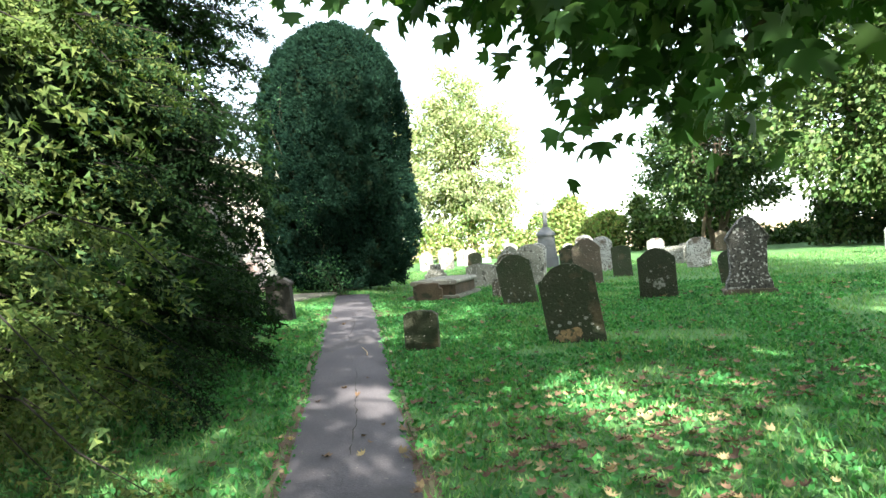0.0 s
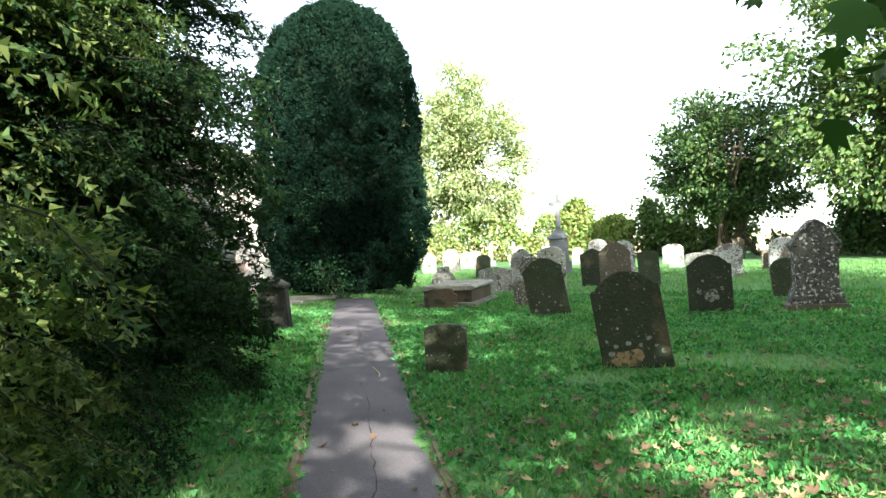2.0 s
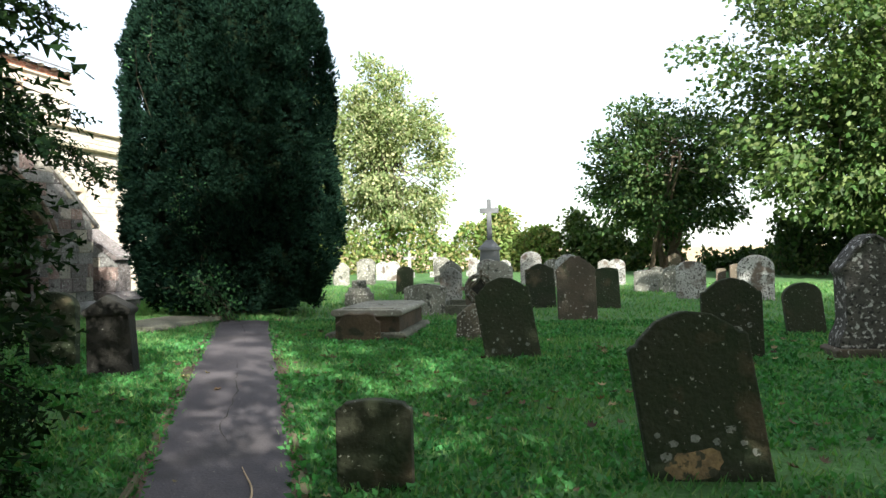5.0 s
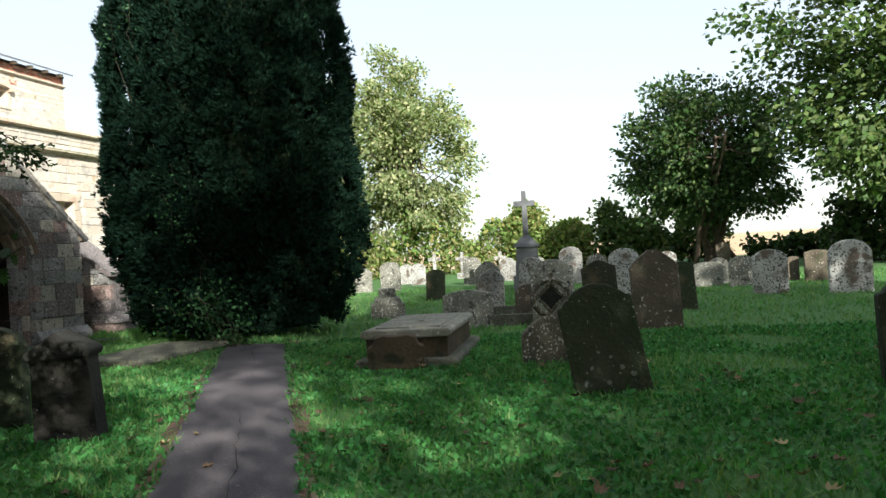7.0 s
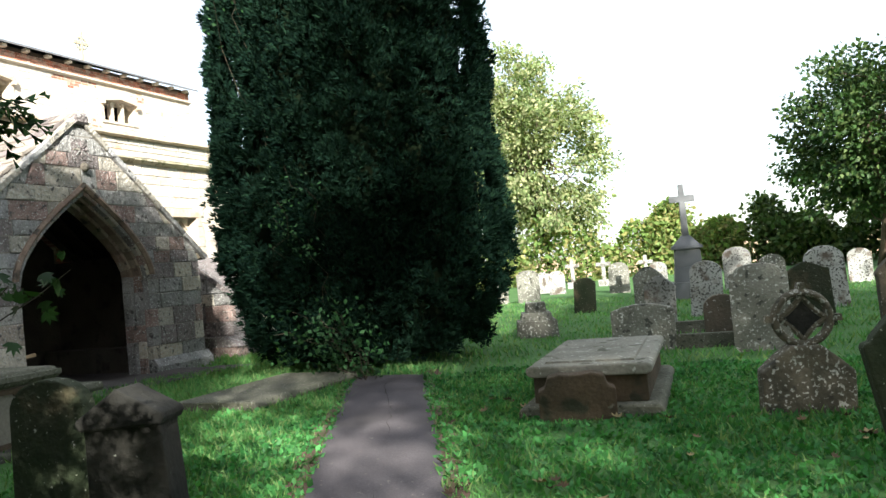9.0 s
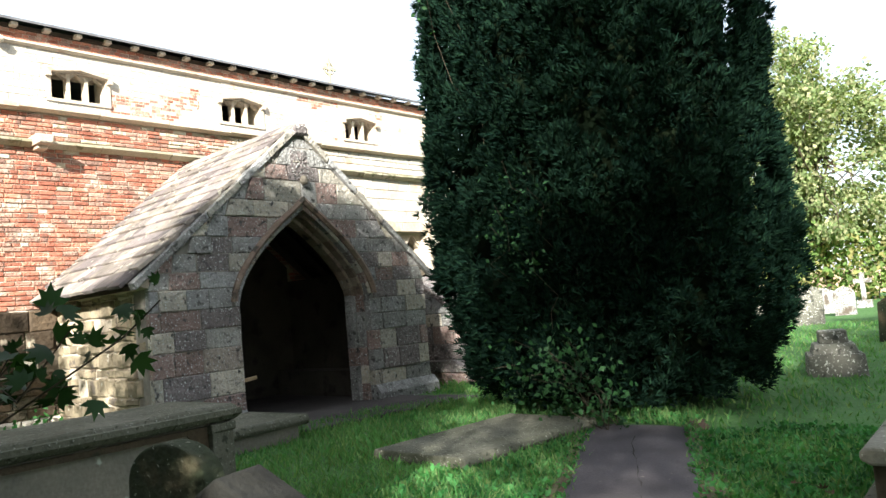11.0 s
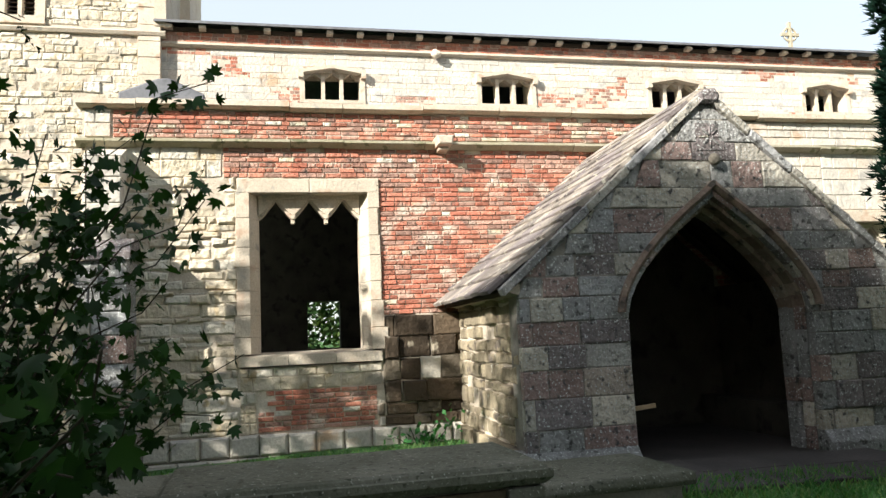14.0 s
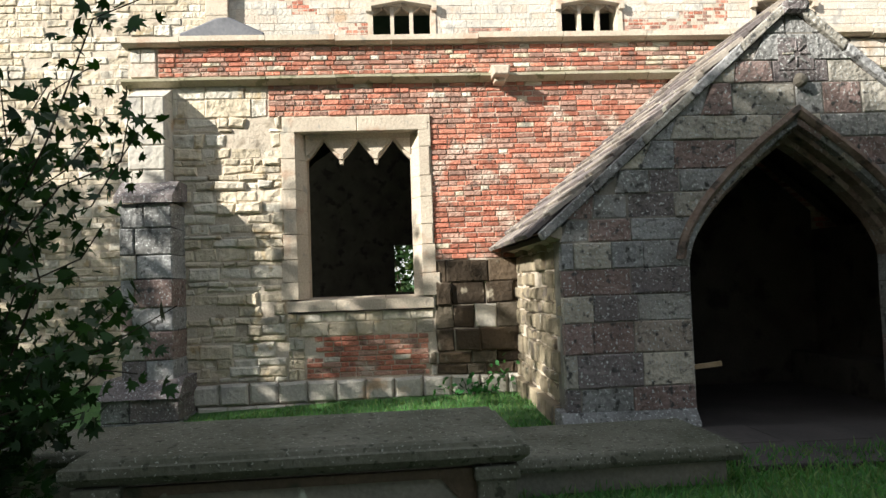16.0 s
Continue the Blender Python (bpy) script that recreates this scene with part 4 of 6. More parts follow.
# jamb stones and voussoirs
inner_l, outer_l = arch_line(0.0, 8, None), arch_line(0.07, 8, None)
for k in range(len(inner_l) - 1):
    g = Geo().prism([inner_l[k], inner_l[k + 1], outer_l[k + 1], outer_l[k]], PX - 0.2, PX + 0.004, 0.004)
    ppart("voussoir", g, M_PORCH_ONE, "", front)
h0, h1 = arch_line(0.05, 14, None), arch_line(0.13, 14, None)
hg = Geo()
for (u0, z0), (u1, z1) in zip(h0, h1):
    hg.v += [(PX - 0.05, u0, z0), (PX + 0.03, u0, z0), (PX + 0.07, (u0 + u1) / 2, (z0 + z1) / 2), (PX + 0.05, u1, z1), (PX - 0.05, u1, z1)]
for k in range(len(h0) - 1):
    hg.f += [(k * 5 + i, k * 5 + (i + 1) % 5, (k + 1) * 5 + (i + 1) % 5, (k + 1) * 5 + i) for i in range(5)]
hg.f += [(0, 1, 2, 3, 4), tuple((len(h0) - 1) * 5 + i for i in range(5))]
ppart("hood_mould", hg, M_MOULD, "worn projecting hood mould round the arch", front)
# two receding orders of reddish stones, each a course of its own round the arch
for near, far, reach in ((0.10, 0.27, 0.04), (0.25, 0.44, 0.095)):
    i0, i1 = arch_line(-reach, 9, SPRING - 0.02), arch_line(0.004, 9, SPRING - 0.02)
    for k in range(len(i0) - 1):
        ppart("arch_stone", Geo().prism([i0[k], i0[k + 1], i1[k + 1], i1[k]], PX - far, PX - near, 0.012), M_MOULD, "", front)
    for i in range(6):
        zz, h = 0.38 + i * 0.2625, 0.2625
        for side in (-1, 1):
            a, b = sorted((PC + side * (HW - reach), PC + side * (HW + 0.004)))
            ppart("jamb_stone", Geo().prism([(a, zz + 0.003), (b, zz + 0.003), (b, zz + h - 0.003), (a, zz + h - 0.003)], PX - far, PX - near, 0.02), M_PORCH_ONE, "", front)
# carved panel and corbel head
cpn = Geo().box(PX - 0.02, PX + 0.008, 16.13, 16.47, 3.68, 3.98)
for k in range(8):
    a = k * math.pi / 4
    cpn.tube([(PX + 0.01, 16.3 + 0.03 * math.cos(a), 3.83 + 0.03 * math.sin(a)), (PX + 0.012, 16.3 + 0.13 * math.cos(a), 3.83 + 0.12 * math.sin(a))], [0.014, 0.010], 5)
ppart("carved_panel", cpn, M_PORCH, "worn carved cross panel", front)
bm = bmesh.new()
bmesh.ops.create_icosphere(bm, subdivisions=2, radius=0.062)
for v in bm.verts:
    v.co *= 1 + 0.25 * noise.noise(v.co * 14)
    v.co.z *= 1.15
    v.co += Vector((PX + 0.05, 16.3, 3.57))
hm = bpy.data.meshes.new("corbel")
bm.to_mesh(hm)
bm.free()
hm.materials.append(M_DARKBLOCK)
ppart("corbel", hm, M_DARKBLOCK, "worn dark corbel stone", front)
# plinth at the foot of the front wall
for y0, y1 in ((PC - 2.32, PC - HW - 0.004), (PC + HW + 0.004, PC + 2.34)):
    g = Geo()
    g.prism([(PX - 0.3, 0.1), (PX + 0.11, 0.1), (PX + 0.10, 0.50), (PX + 0.0, 0.62), (PX - 0.3, 0.62)], y0, y1, 0, "y")
    bevelled(ppart("plinth", g, M_PORCH, "", front), 0.012)
side_wall = ppart("side_wall", Geo().box(AX - 0.01, PX - 0.42, PC - 2.2, PC - 1.75, 0.1, 2.3), M_MORTAR, "rubble side wall")
far_wall = ppart("side_wall", Geo().box(AX - 0.01, PX - 0.42, PC + 1.75, PC + 2.2, 0.1, 2.3), M_MORTAR, "rubble side wall")
srb = Geo()
blocks(srb, laid(AX, PX - 0.05, 0.62, 2.26, 0.17, 0.16, 0.4, 0.25), PC - 2.2, -1, 0.01, 0.03, 0.016, "y", wob=0.016, chamfer=0.016)
blocks(srb, laid(AX, PX - 0.05, 0.1, 0.62, 0.26, 0.3, 0.5, 0.1), PC - 2.2, -1, 0.008, 0.09, 0.016, "y", wob=0.01, deep=0.1)
blocks(srb, laid(AX, PX - 0.05, 0.1, 2.26, 0.2, 0.2, 0.5, 0.2), PC + 2.2, 1, 0.01, 0.03, 0.012, "y", wob=0.01)
tagged(ppart("rubble_stone", srb, M_RUBBLE, "brown rubble stones", side_wall), kind="stuff")
for s in (-1, 1):
    g = Geo().prism([(PC + s * 2.20, 2.16), (PC + s * 2.34, 2.2), (PC + s * 2.36, 2.27), (PC + s * 2.20, 2.29)], AX, PX - 0.02)
    ppart("eaves_course", g, M_DRESS, "pale stone eaves course", side_wall)
# porch roof
SL = math.atan2(4.30 - 2.24, 2.36)
deck = Geo()
deck.prism([(PC - 2.4, 2.22), (PC, 4.30), (PC + 2.4, 2.22), (PC + 2.4, 2.17), (PC, 4.22), (PC - 2.4, 2.17)], AX + 0.0, PX - 0.02)
roof = ppart("roof", deck, M_TIMBER, "steep stone-slated porch roof")
slate_me = Geo().prism([(-0.15, -0.2), (0.15, -0.2), (0.15, 0.2), (-0.15, 0.2)], -0.022, 0.022, 0.006).mesh("slate", M_SLATE)
LEN = math.hypot(2.40, 2.08)
n_rows = 14
for s in (-1, 1):
    d = 0.0
    for i in range(n_rows):
        h = LEN / n_rows * (1.25 - 0.5 * i / (n_rows - 1))
        x = AX + 0.02 - rng.uniform(0, 0.2)
        while x < PX - 0.08:
            w = rng.uniform(0.24, 0.42)
            x0, x1 = max(x, AX + 0.01), min(x + w, PX - 0.04)
            if x1 - x0 > 0.06:
                along = d + h * 0.55
                yy, zz = PC + s * (2.46 - along * math.cos(SL)), 2.2 + along * math.sin(SL)
                ob = part("slate", slate_me, None, roof)
                # local: x thickness, y width, z length up the slope
                up = Vector((0, -s * math.cos(SL), math.sin(SL)))
                nrm = Vector((0, s * math.sin(SL), math.cos(SL)))
                side = up.cross(nrm)
                tilt = Matrix((nrm, side, up)).transposed().to_4x4() @ Euler((rng.normal() * 0.015, -0.11 + rng.normal() * 0.02, 0)).to_matrix().to_4x4()
                ob.matrix_basis = Matrix.Translation(Vector(((x0 + x1) / 2, yy, zz)) + nrm * (0.055 + rng.normal() * 0.003)) @ tilt @ Matrix.Diagonal((1.0, (x1 - x0 - 0.006) / 0.3, h * 1.5 / 0.4, 1))
            x += w
        d += h
rid = Geo()
for x in np.arange(AX, PX - 0.1, 0.45):
    rid.prism([(PC - 0.16, 4.22), (PC, 4.33), (PC + 0.16, 4.22), (PC + 0.17, 4.27), (PC, 4.39), (PC - 0.17, 4.27)], x, min(x + 0.44, PX - 0.03))
ppart("ridge_tiles", rid, M_SLATE, "stone ridge tiles", roof)
for s in (-1, 1):
    g = Geo()
    for k in range(5):
        t0, t1 = k / 5 + 0.002, (k + 1) / 5 - 0.002
        p0 = (PC + s * (2.42 - 2.42 * t0), 2.16 + 2.11 * t0)
        p1 = (PC + s * (2.42 - 2.42 * t1), 2.16 + 2.11 * t1)
        g.prism([p0, p1, (p1[0] + s * 0.035, p1[1] + 0.075), (p0[0] + s * 0.035, p0[1] + 0.075)], PX - 0.12, PX + 0.045, 0.01)
    bevelled(ppart("verge_coping", g, M_PORCH, "grey lichened stone verge coping", roof), 0.012)
fin = Geo().prism([(PC - 0.09, 4.2), (PC + 0.13, 4.2), (PC + 0.16, 4.29), (PC + 0.11, 4.37), (PC - 0.02, 4.355), (PC - 0.11, 4.29)], PX - 0.22, PX + 0.075, 0.03)
ppart("apex_stone", fin, M_PORCH, "weathered apex stone", roof)
for x in np.arange(AX + 0.35, PX - 0.5, 0.5):
    for s in (-1, 1):
        ppart("rafter", Geo().tube([(x, PC + s * 2.1, 2.25), (x, PC + s * 0.05, 4.05)], [0.06, 0.06], 4), M_TIMBER, "", roof)
# inner porch faces and benches: their dark colour stands in for the shade
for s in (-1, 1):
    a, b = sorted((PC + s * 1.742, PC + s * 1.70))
    ppart("lining", Geo().box(AX + 0.02, PX - 0.425, a, b, 0.386, 2.35), M_PLASTER, "inner face of the porch wall, darkened to stand for shade")
ppart("lining", Geo().prism([(PC - 1.7, 0.386), (PC + 1.7, 0.386), (PC + 1.7, 2.6), (PC, 4.1), (PC - 1.7, 2.6)], AX + 0.03, AX + 0.055), M_PLASTER, "inner face of the porch wall, darkened to stand for shade")
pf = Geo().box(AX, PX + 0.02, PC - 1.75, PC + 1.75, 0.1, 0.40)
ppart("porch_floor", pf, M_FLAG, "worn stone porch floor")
dr = Geo()
for k in range(8):
    y0 = PC - 0.62 + k * 0.155
    top = 2.35 - 0.5 * abs(k - 3.5) / 3.5
    dr.prism([(y0 + 0.004, 0.39), (y0 + 0.151, 0.39), (y0 + 0.151, top), (y0 + 0.004, top)], AX - 0.02, AX + 0.05, 0.006)
ppart("inner_door", dr, M_TIMBER, "dark boarded inner church door")
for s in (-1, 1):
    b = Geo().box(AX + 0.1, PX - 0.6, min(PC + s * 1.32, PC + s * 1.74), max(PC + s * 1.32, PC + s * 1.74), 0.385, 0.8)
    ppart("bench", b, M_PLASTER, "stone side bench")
bar = Geo()
bar.prism([(-0.02, -0.022), (0.02, -0.022), (0.02, 0.022), (-0.02, 0.022)], 0, 0.5, 0.004)
rail = tagged(part("wooden_rail", bar, M_PALEWOOD, None), "pale bare wooden rail fixed to the porch jamb", "rail")
rail.matrix_basis = Matrix.Translation((-13.46, 15.12, 0.90)) @ Euler((0, radians(-7), radians(80))).to_matrix().to_4x4()
# paving before the porch
pav = thing("porch_paving", "dark worn flagstones before the porch", "paving", at=(-12.2, 16.3, 0.36), kind="structure")
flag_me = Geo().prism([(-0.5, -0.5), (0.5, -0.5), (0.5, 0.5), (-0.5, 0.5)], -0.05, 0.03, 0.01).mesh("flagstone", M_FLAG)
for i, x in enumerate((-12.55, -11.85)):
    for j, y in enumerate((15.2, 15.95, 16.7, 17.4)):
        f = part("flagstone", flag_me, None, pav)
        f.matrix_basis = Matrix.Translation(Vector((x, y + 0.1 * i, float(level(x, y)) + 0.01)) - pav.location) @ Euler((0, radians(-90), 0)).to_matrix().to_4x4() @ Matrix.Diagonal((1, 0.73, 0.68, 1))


# ---- gravestones and tombs ----
def head_outline(kind, w, h):
    """Half of the outline mirrored: points from foot to top, (u, z)."""
    a = w / 2
    if kind == "round":
        half = [(a, 0), (a, h - a * 0.75)] + [(a * math.cos(t), h - a * 0.75 + a * 0.75 * math.sin(t)) for t in np.linspace(0.15, math.pi / 2 - 0.1, 7)]
    elif kind == "flat":
        half = [(a, 0), (a, h - 0.10 * w)] + [(a * (1 - k / 6), h - 0.10 * w + 0.10 * w * (1 - (1 - k / 6) ** 2)) for k in range(1, 6)]
    elif kind == "shoulder":
        half = [(a, 0), (a, h - 0.2 * w), (a * 0.93, h - 0.16 * w), (a * 0.8, h - 0.155 * w)] + [(a * 0.78 * math.cos(t), h - 0.14 * w + 0.14 * w * math.sin(t)) for t in np.linspace(0.1, 1.5, 7)]
    elif kind == "peaked":
        half = [(a, 0), (a, h - 0.27 * w), (a * 0.96, h - 0.235 * w), (a * 0.85, h - 0.232 * w), (a * 0.80, h - 0.19 * w), (a * 0.46, h - 0.055 * w), (a * 0.3, h - 0.03 * w), (a * 0.05, h)]
    elif kind == "point":
        half = [(a, 0), (a, h - 0.2 * w), (a * 0.8, h - 0.17 * w), (a * 0.35, h - 0.05 * w), (a * 0.1, h)]
    elif kind == "ogee":
        half = [(a, 0), (a * 0.98, h - 0.5 * w), (a * 1.02, h - 0.42 * w), (a * 0.9, h - 0.34 * w)] + [(a * 0.85 * (1 - k / 6) ** 0.8, h - 0.30 * w + 0.30 * w * (k / 6) ** 1.1) for k in range(1, 6)]
    elif kind == "low":
        half = [(a, 0), (a, h - 0.12 * w), (a * 0.88, h - 0.11 * w), (a * 0.8, h - 0.045 * w), (a * 0.2, h)]
    elif kind == "wavy":
        half = [(a * 1.02, 0), (a, h - 0.24 * w), (a * 0.82, h - 0.2 * w), (a * 0.72, h - 0.06 * w), (a * 0.4, h - 0.02 * w), (a * 0.15, h - 0.04 * w)]
    return half + [(-u, z) for u, z in reversed(half) if u > 1e-6]


def headstone(kind, w, h, mat, label, x, y, yaw=0.0, lean=0.0, back=0.0, thick=0.1, category="gravestone", name="gravestone", group="churchyard gravestones"):
    g = Geo().prism([(u, z - 0.15 if z == 0 else z) for u, z in head_outline(kind, w, h)], -thick / 2, thick / 2, 0, "y")
    ob = tagged(part(name, g, mat, None), label, category, group)
    bevelled(ob, 0.012)
    ob.matrix_basis = pose(x, y, float(level(x, y)), back, lean, yaw)
    return ob


LAB_DARK = "dark algae-stained headstone with white lichen specks"
LAB_GREY = "grey headstone blotched with pale lichen"
LAB_WHITE = "weathered headstone crusted with white lichen"
LAB_RED = "brown sandstone headstone speckled with lichen"
headstone("low", 0.45, 0.52, M_HS_DARK, "small squat dark headstone beside the path", -3.52, 8.78, 6, -0.5, 0, 0.1)
tall_stone = headstone("peaked", 0.70, 0.99, M_HS_DARK, "tall leaning headstone green with algae, pale patch at its foot", -1.60, 9.18, 8, -8.0, -4, 0.11)
leaning_stone = headstone("peaked", 0.62, 0.92, M_HS_DARK, "leaning dark headstone with curved shoulders and lichen specks", -3.22, 12.92, 10, -9.5, -3, 0.11)
upright_stone = headstone("peaked", 0.63, 0.87, M_HS_DARK, LAB_DARK, -0.86, 13.1, 4, -1.5, 0, 0.1)
headstone("round", 0.5, 0.70, M_HS_DARK, "low round-topped dark headstone", 0.43, 15.4, 6, -7, 0, 0.1)
headstone("round", 0.76, 1.0, M_HS_WHITE, LAB_WHITE, 0.98, 21.9, 4, 0, 0)
headstone("ogee", 0.62, 0.95, M_HS_WHITE, LAB_WHITE, 5.3, 25.7, 6)
headstone("ogee", 0.66, 1.12, M_HS_RED, "brown sandstone headstone with a peaked top", -2.68, 17.3, 8, -2, 0, 0.12)
headstone("flat", 0.50, 0.82, M_HS_DARK, LAB_DARK, -2.18, 19.9, 6, -3)
headstone("flat", 0.80, 0.60, M_HS_GREY, "broad low grey headstone behind the table tomb", -5.58, 18.3, 6, 0, 0, 0.12)
headstone("ogee", 0.60, 0.98, M_HS_GREY, LAB_GREY, -6.26, 23.9, 4)
headstone("round", 0.56, 1.0, M_HS_WHITE, LAB_WHITE, -5.1, 22.7, 8, 3)
headstone("ogee", 0.52, 0.86, M_HS_WHITE, "grey pointed headstone speckled with white lichen", -5.75, 21.4, 5, 2)
headstone("round", 0.46, 0.64, M_HS_RED, "small brown round-topped headstone behind the ringed cross", -4.62, 18.6, 5)
headstone("round", 0.72, 1.15, M_HS_WHITE, LAB_WHITE, -4.75, 30.0, 4)
headstone("shoulder", 0.64, 1.02, M_HS_GREY, "broad grey headstone thickly blotched with pale lichen", -4.16, 17.85, 4)
headstone("point", 0.60, 0.92, M_HS_DARK, LAB_DARK, -3.52, 20.0, 8, -3)
headstone("round", 0.64, 1.08, M_HS_WHITE, LAB_WHITE, -3.08, 23.0, 6, -3)
headstone("ogee", 0.58, 0.88, M_HS_GREY, LAB_GREY, -11.6, 30.0, 4)
headstone("shoulder", 0.66, 0.95, M_HS_GREY, LAB_GREY, -10.5, 29.5, 4)
headstone("point", 0.56, 0.8, M_HS_WHITE, "white marble headstone in full sun", -11.6, 35.0, 4)
headstone("round", 0.62, 0.95, M_HS_GREY, LAB_GREY, -8.2, 31.5, 4)
headstone("shoulder", 0.48, 0.77, M_HS_DARK, LAB_DARK, -7.8, 24.8, 5, 3)
headstone("shoulder", 0.66, 0.88, M_HS_WHITE, "headstone with a brown top and white lichened foot", -0.31, 22.5, 3)
headstone("flat", 0.6, 0.74, M_HS_RED, LAB_RED, 1.32, 25.8, 4)
headstone("flat", 0.66, 0.6, M_HS_GREY, LAB_GREY, -1.16, 25.6, 3)
headstone("round", 0.45, 0.66, M_HS_GREY, LAB_GREY, -0.82, 26.4, 3)
headstone("round", 0.62, 0.72, M_HS_GREY, LAB_GREY, -0.45, 25.1, 4)
headstone("flat", 0.26, 0.6, M_HS_RED, LAB_RED, 0.86, 26.2, 3)
headstone("point", 0.5, 0.95, M_HS_RED, LAB_RED, 0.5, 36.5, 3)
headstone("round", 0.6, 0.9, M_HS_GREY, LAB_GREY, -3.9, 28.5, 3)
headstone("point", 0.5, 0.8, M_HS_WHITE, LAB_WHITE, -2.3, 33.0, 3)
headstone("round", 0.55, 0.85, M_HS_WHITE, LAB_WHITE, -1.9, 29.5, 3)
headstone("round", 0.55, 0.8, M_HS_WHITE, LAB_WHITE, -10.6, 33.2, 3)
headstone("flat", 0.6, 0.7, M_HS_GREY, LAB_GREY, -12.4, 32.0, 3)
headstone("round", 0.6, 0.85, M_HS_WHITE, LAB_WHITE, -7.3, 33.6, 3)
headstone("round", 0.5, 0.8, M_HS_WHITE, LAB_WHITE, -6.4, 35.5, 3)
headstone("round", 0.51, 0.84, M_HS_DARK, "round-topped dark headstone edged with lichen", -8.21, 11.73, 14, 1, 0, 0.13)
headstone("wavy", 0.60, 0.40, M_TOMBBROWN, "sunken brown headstone with a scrolled top before the tomb", -5.52, 14.25, 14, 0, 4, 0.13)


def lichen_patch(stone, u, z, w, h, face, mat, seed):
    """A thin crust of lichen with a ragged outline on a stone's front."""
    o = []
    for k in range(18):
        q = 2 * math.pi * k / 18
        r = 1 + 0.45 * noise.noise((1.7 * math.cos(q), 1.7 * math.sin(q), seed))
        o.append((u + w * r * math.cos(q), z + h * r * math.sin(q)))
    part("lichen_patch", Geo().prism(o, -face + 0.004, -face - 0.002, 0, "y"), mat, stone, "crust of pale lichen")


M_OCHRE = surface("ochre_lichen", (0.24, 0.165, 0.085), (0.14, 0.10, 0.055), 14, 0.95, 0.6, 60, spots=((0.05, 0.05, 0.03), 16, 0.54, 0.06))
M_CRUST = surface("white_lichen", (0.21, 0.215, 0.195), (0.13, 0.135, 0.118), 20, 0.95, 0.6, 60, spots=((0.04, 0.045, 0.028), 30, 0.52, 0.05))
lichen_patch(tall_stone, -0.08, 0.10, 0.17, 0.085, 0.055, M_OCHRE, 1.0)
for k, (u, z, r) in enumerate(((-0.24, 0.17, 0.035), (-0.19, 0.24, 0.028), (-0.06, 0.25, 0.03), (0.06, 0.22, 0.024), (0.15, 0.28, 0.03), (0.27, 0.13, 0.026), (0.21, 0.19, 0.02), (-0.27, 0.3, 0.02))):
    lichen_patch(tall_stone, u, z, r, r * 0.8, 0.055, M_CRUST, 3.0 + k)


for k, (u, z, r) in enumerate(((-0.2, 0.12, 0.03), (-0.03, 0.1, 0.02), (0.1, 0.2, 0.018), (-0.14, 0.24, 0.016), (0.03, 0.3, 0.014), (0.18, 0.13, 0.022), (-0.06, 0.36, 0.013))):
    lichen_patch(leaning_stone, u, z, r, r, 0.055, M_CRUST, 20.0 + k)
for k, (u, z, w, r) in enumerate(((0.02, 0.25, 0.11, 0.09), (-0.16, 0.33, 0.03, 0.04), (0.17, 0.36, 0.025, 0.03), (-0.1, 0.48, 0.02, 0.02), (0.12, 0.52, 0.018, 0.02))):
    lichen_patch(upright_stone, u, z, w, r, 0.05, M_CRUST, 40.0 + k)


def pedimented(x, y):
    """A thick black stone with a gabled capping."""
    t = thing("gravestone", "thick black pedimented gravestone with a pale weathered capping", "gravestone", "churchyard gravestones", (x, y, float(level(x, y))))
    t.rotation_euler = (0, radians(-2), radians(16))
    a = Geo().prism([(-0.25, -0.15), (0.25, -0.15), (0.222, 0.60), (0.23, 0.65), (-0.23, 0.65), (-0.222, 0.60)], -0.10, 0.10, 0, "y")
    bevelled(part("body", a, M_HS_BLACK, t), 0.01)
    b = Geo().prism([(-0.235, 0.63), (0.235, 0.63), (0.255, 0.665), (0.255, 0.69), (0, 0.845), (-0.255, 0.69), (-0.255, 0.665)], -0.125, 0.125, 0, "y")
    bevelled(part("capping", b, M_HS_BLACK, t, "black gabled capping with lichen specks"), 0.012)


pedimented(-7.33, 11.55)


def obelisk(x, y):
    t = thing("gravestone_monument", "tall pointed stone monument covered in black and white lichen", "monument", "", (x, y, float(level(x, y))))
    t.rotation_euler = (0, 0, radians(4))
    a = Geo().prism([(-0.42, -0.1), (0.42, -0.1), (0.42, 0.07), (0.37, 0.09), (-0.37, 0.09), (-0.42, 0.07)], -0.26, 0.26, 0, "y")
    bevelled(part("plinth", a, M_HS_RED, t, "brown stone plinth"), 0.01)
    o = [(-0.37, 0.09), (0.37, 0.09), (0.355, 0.2), (0.30, 0.31), (0.285, 0.4), (0.30, 0.86), (0.335, 0.9), (0.34, 0.95), (0.30, 1.0), (0.215, 1.12), (0.11, 1.245), (0.05, 1.295), (0, 1.31)]
    o += [(-u, z) for u, z in reversed(o[2:-1])]
    b = Geo().prism(o, -0.19, 0.19, 0.03, "y")
    bevelled(part("shaft", b, M_OBEL, t), 0.02)
    r = Geo()
    for s in (-1, 1):
        r.tube([(s * 0.315, -0.19, 0.95), (s * 0.2, -0.19, 1.12), (s * 0.09, -0.19, 1.24), (0, -0.19, 1.29)], [0.022] * 4, 6)
    part("roll_moulding", r, M_OBEL, t)


obelisk(0.58, 13.45)


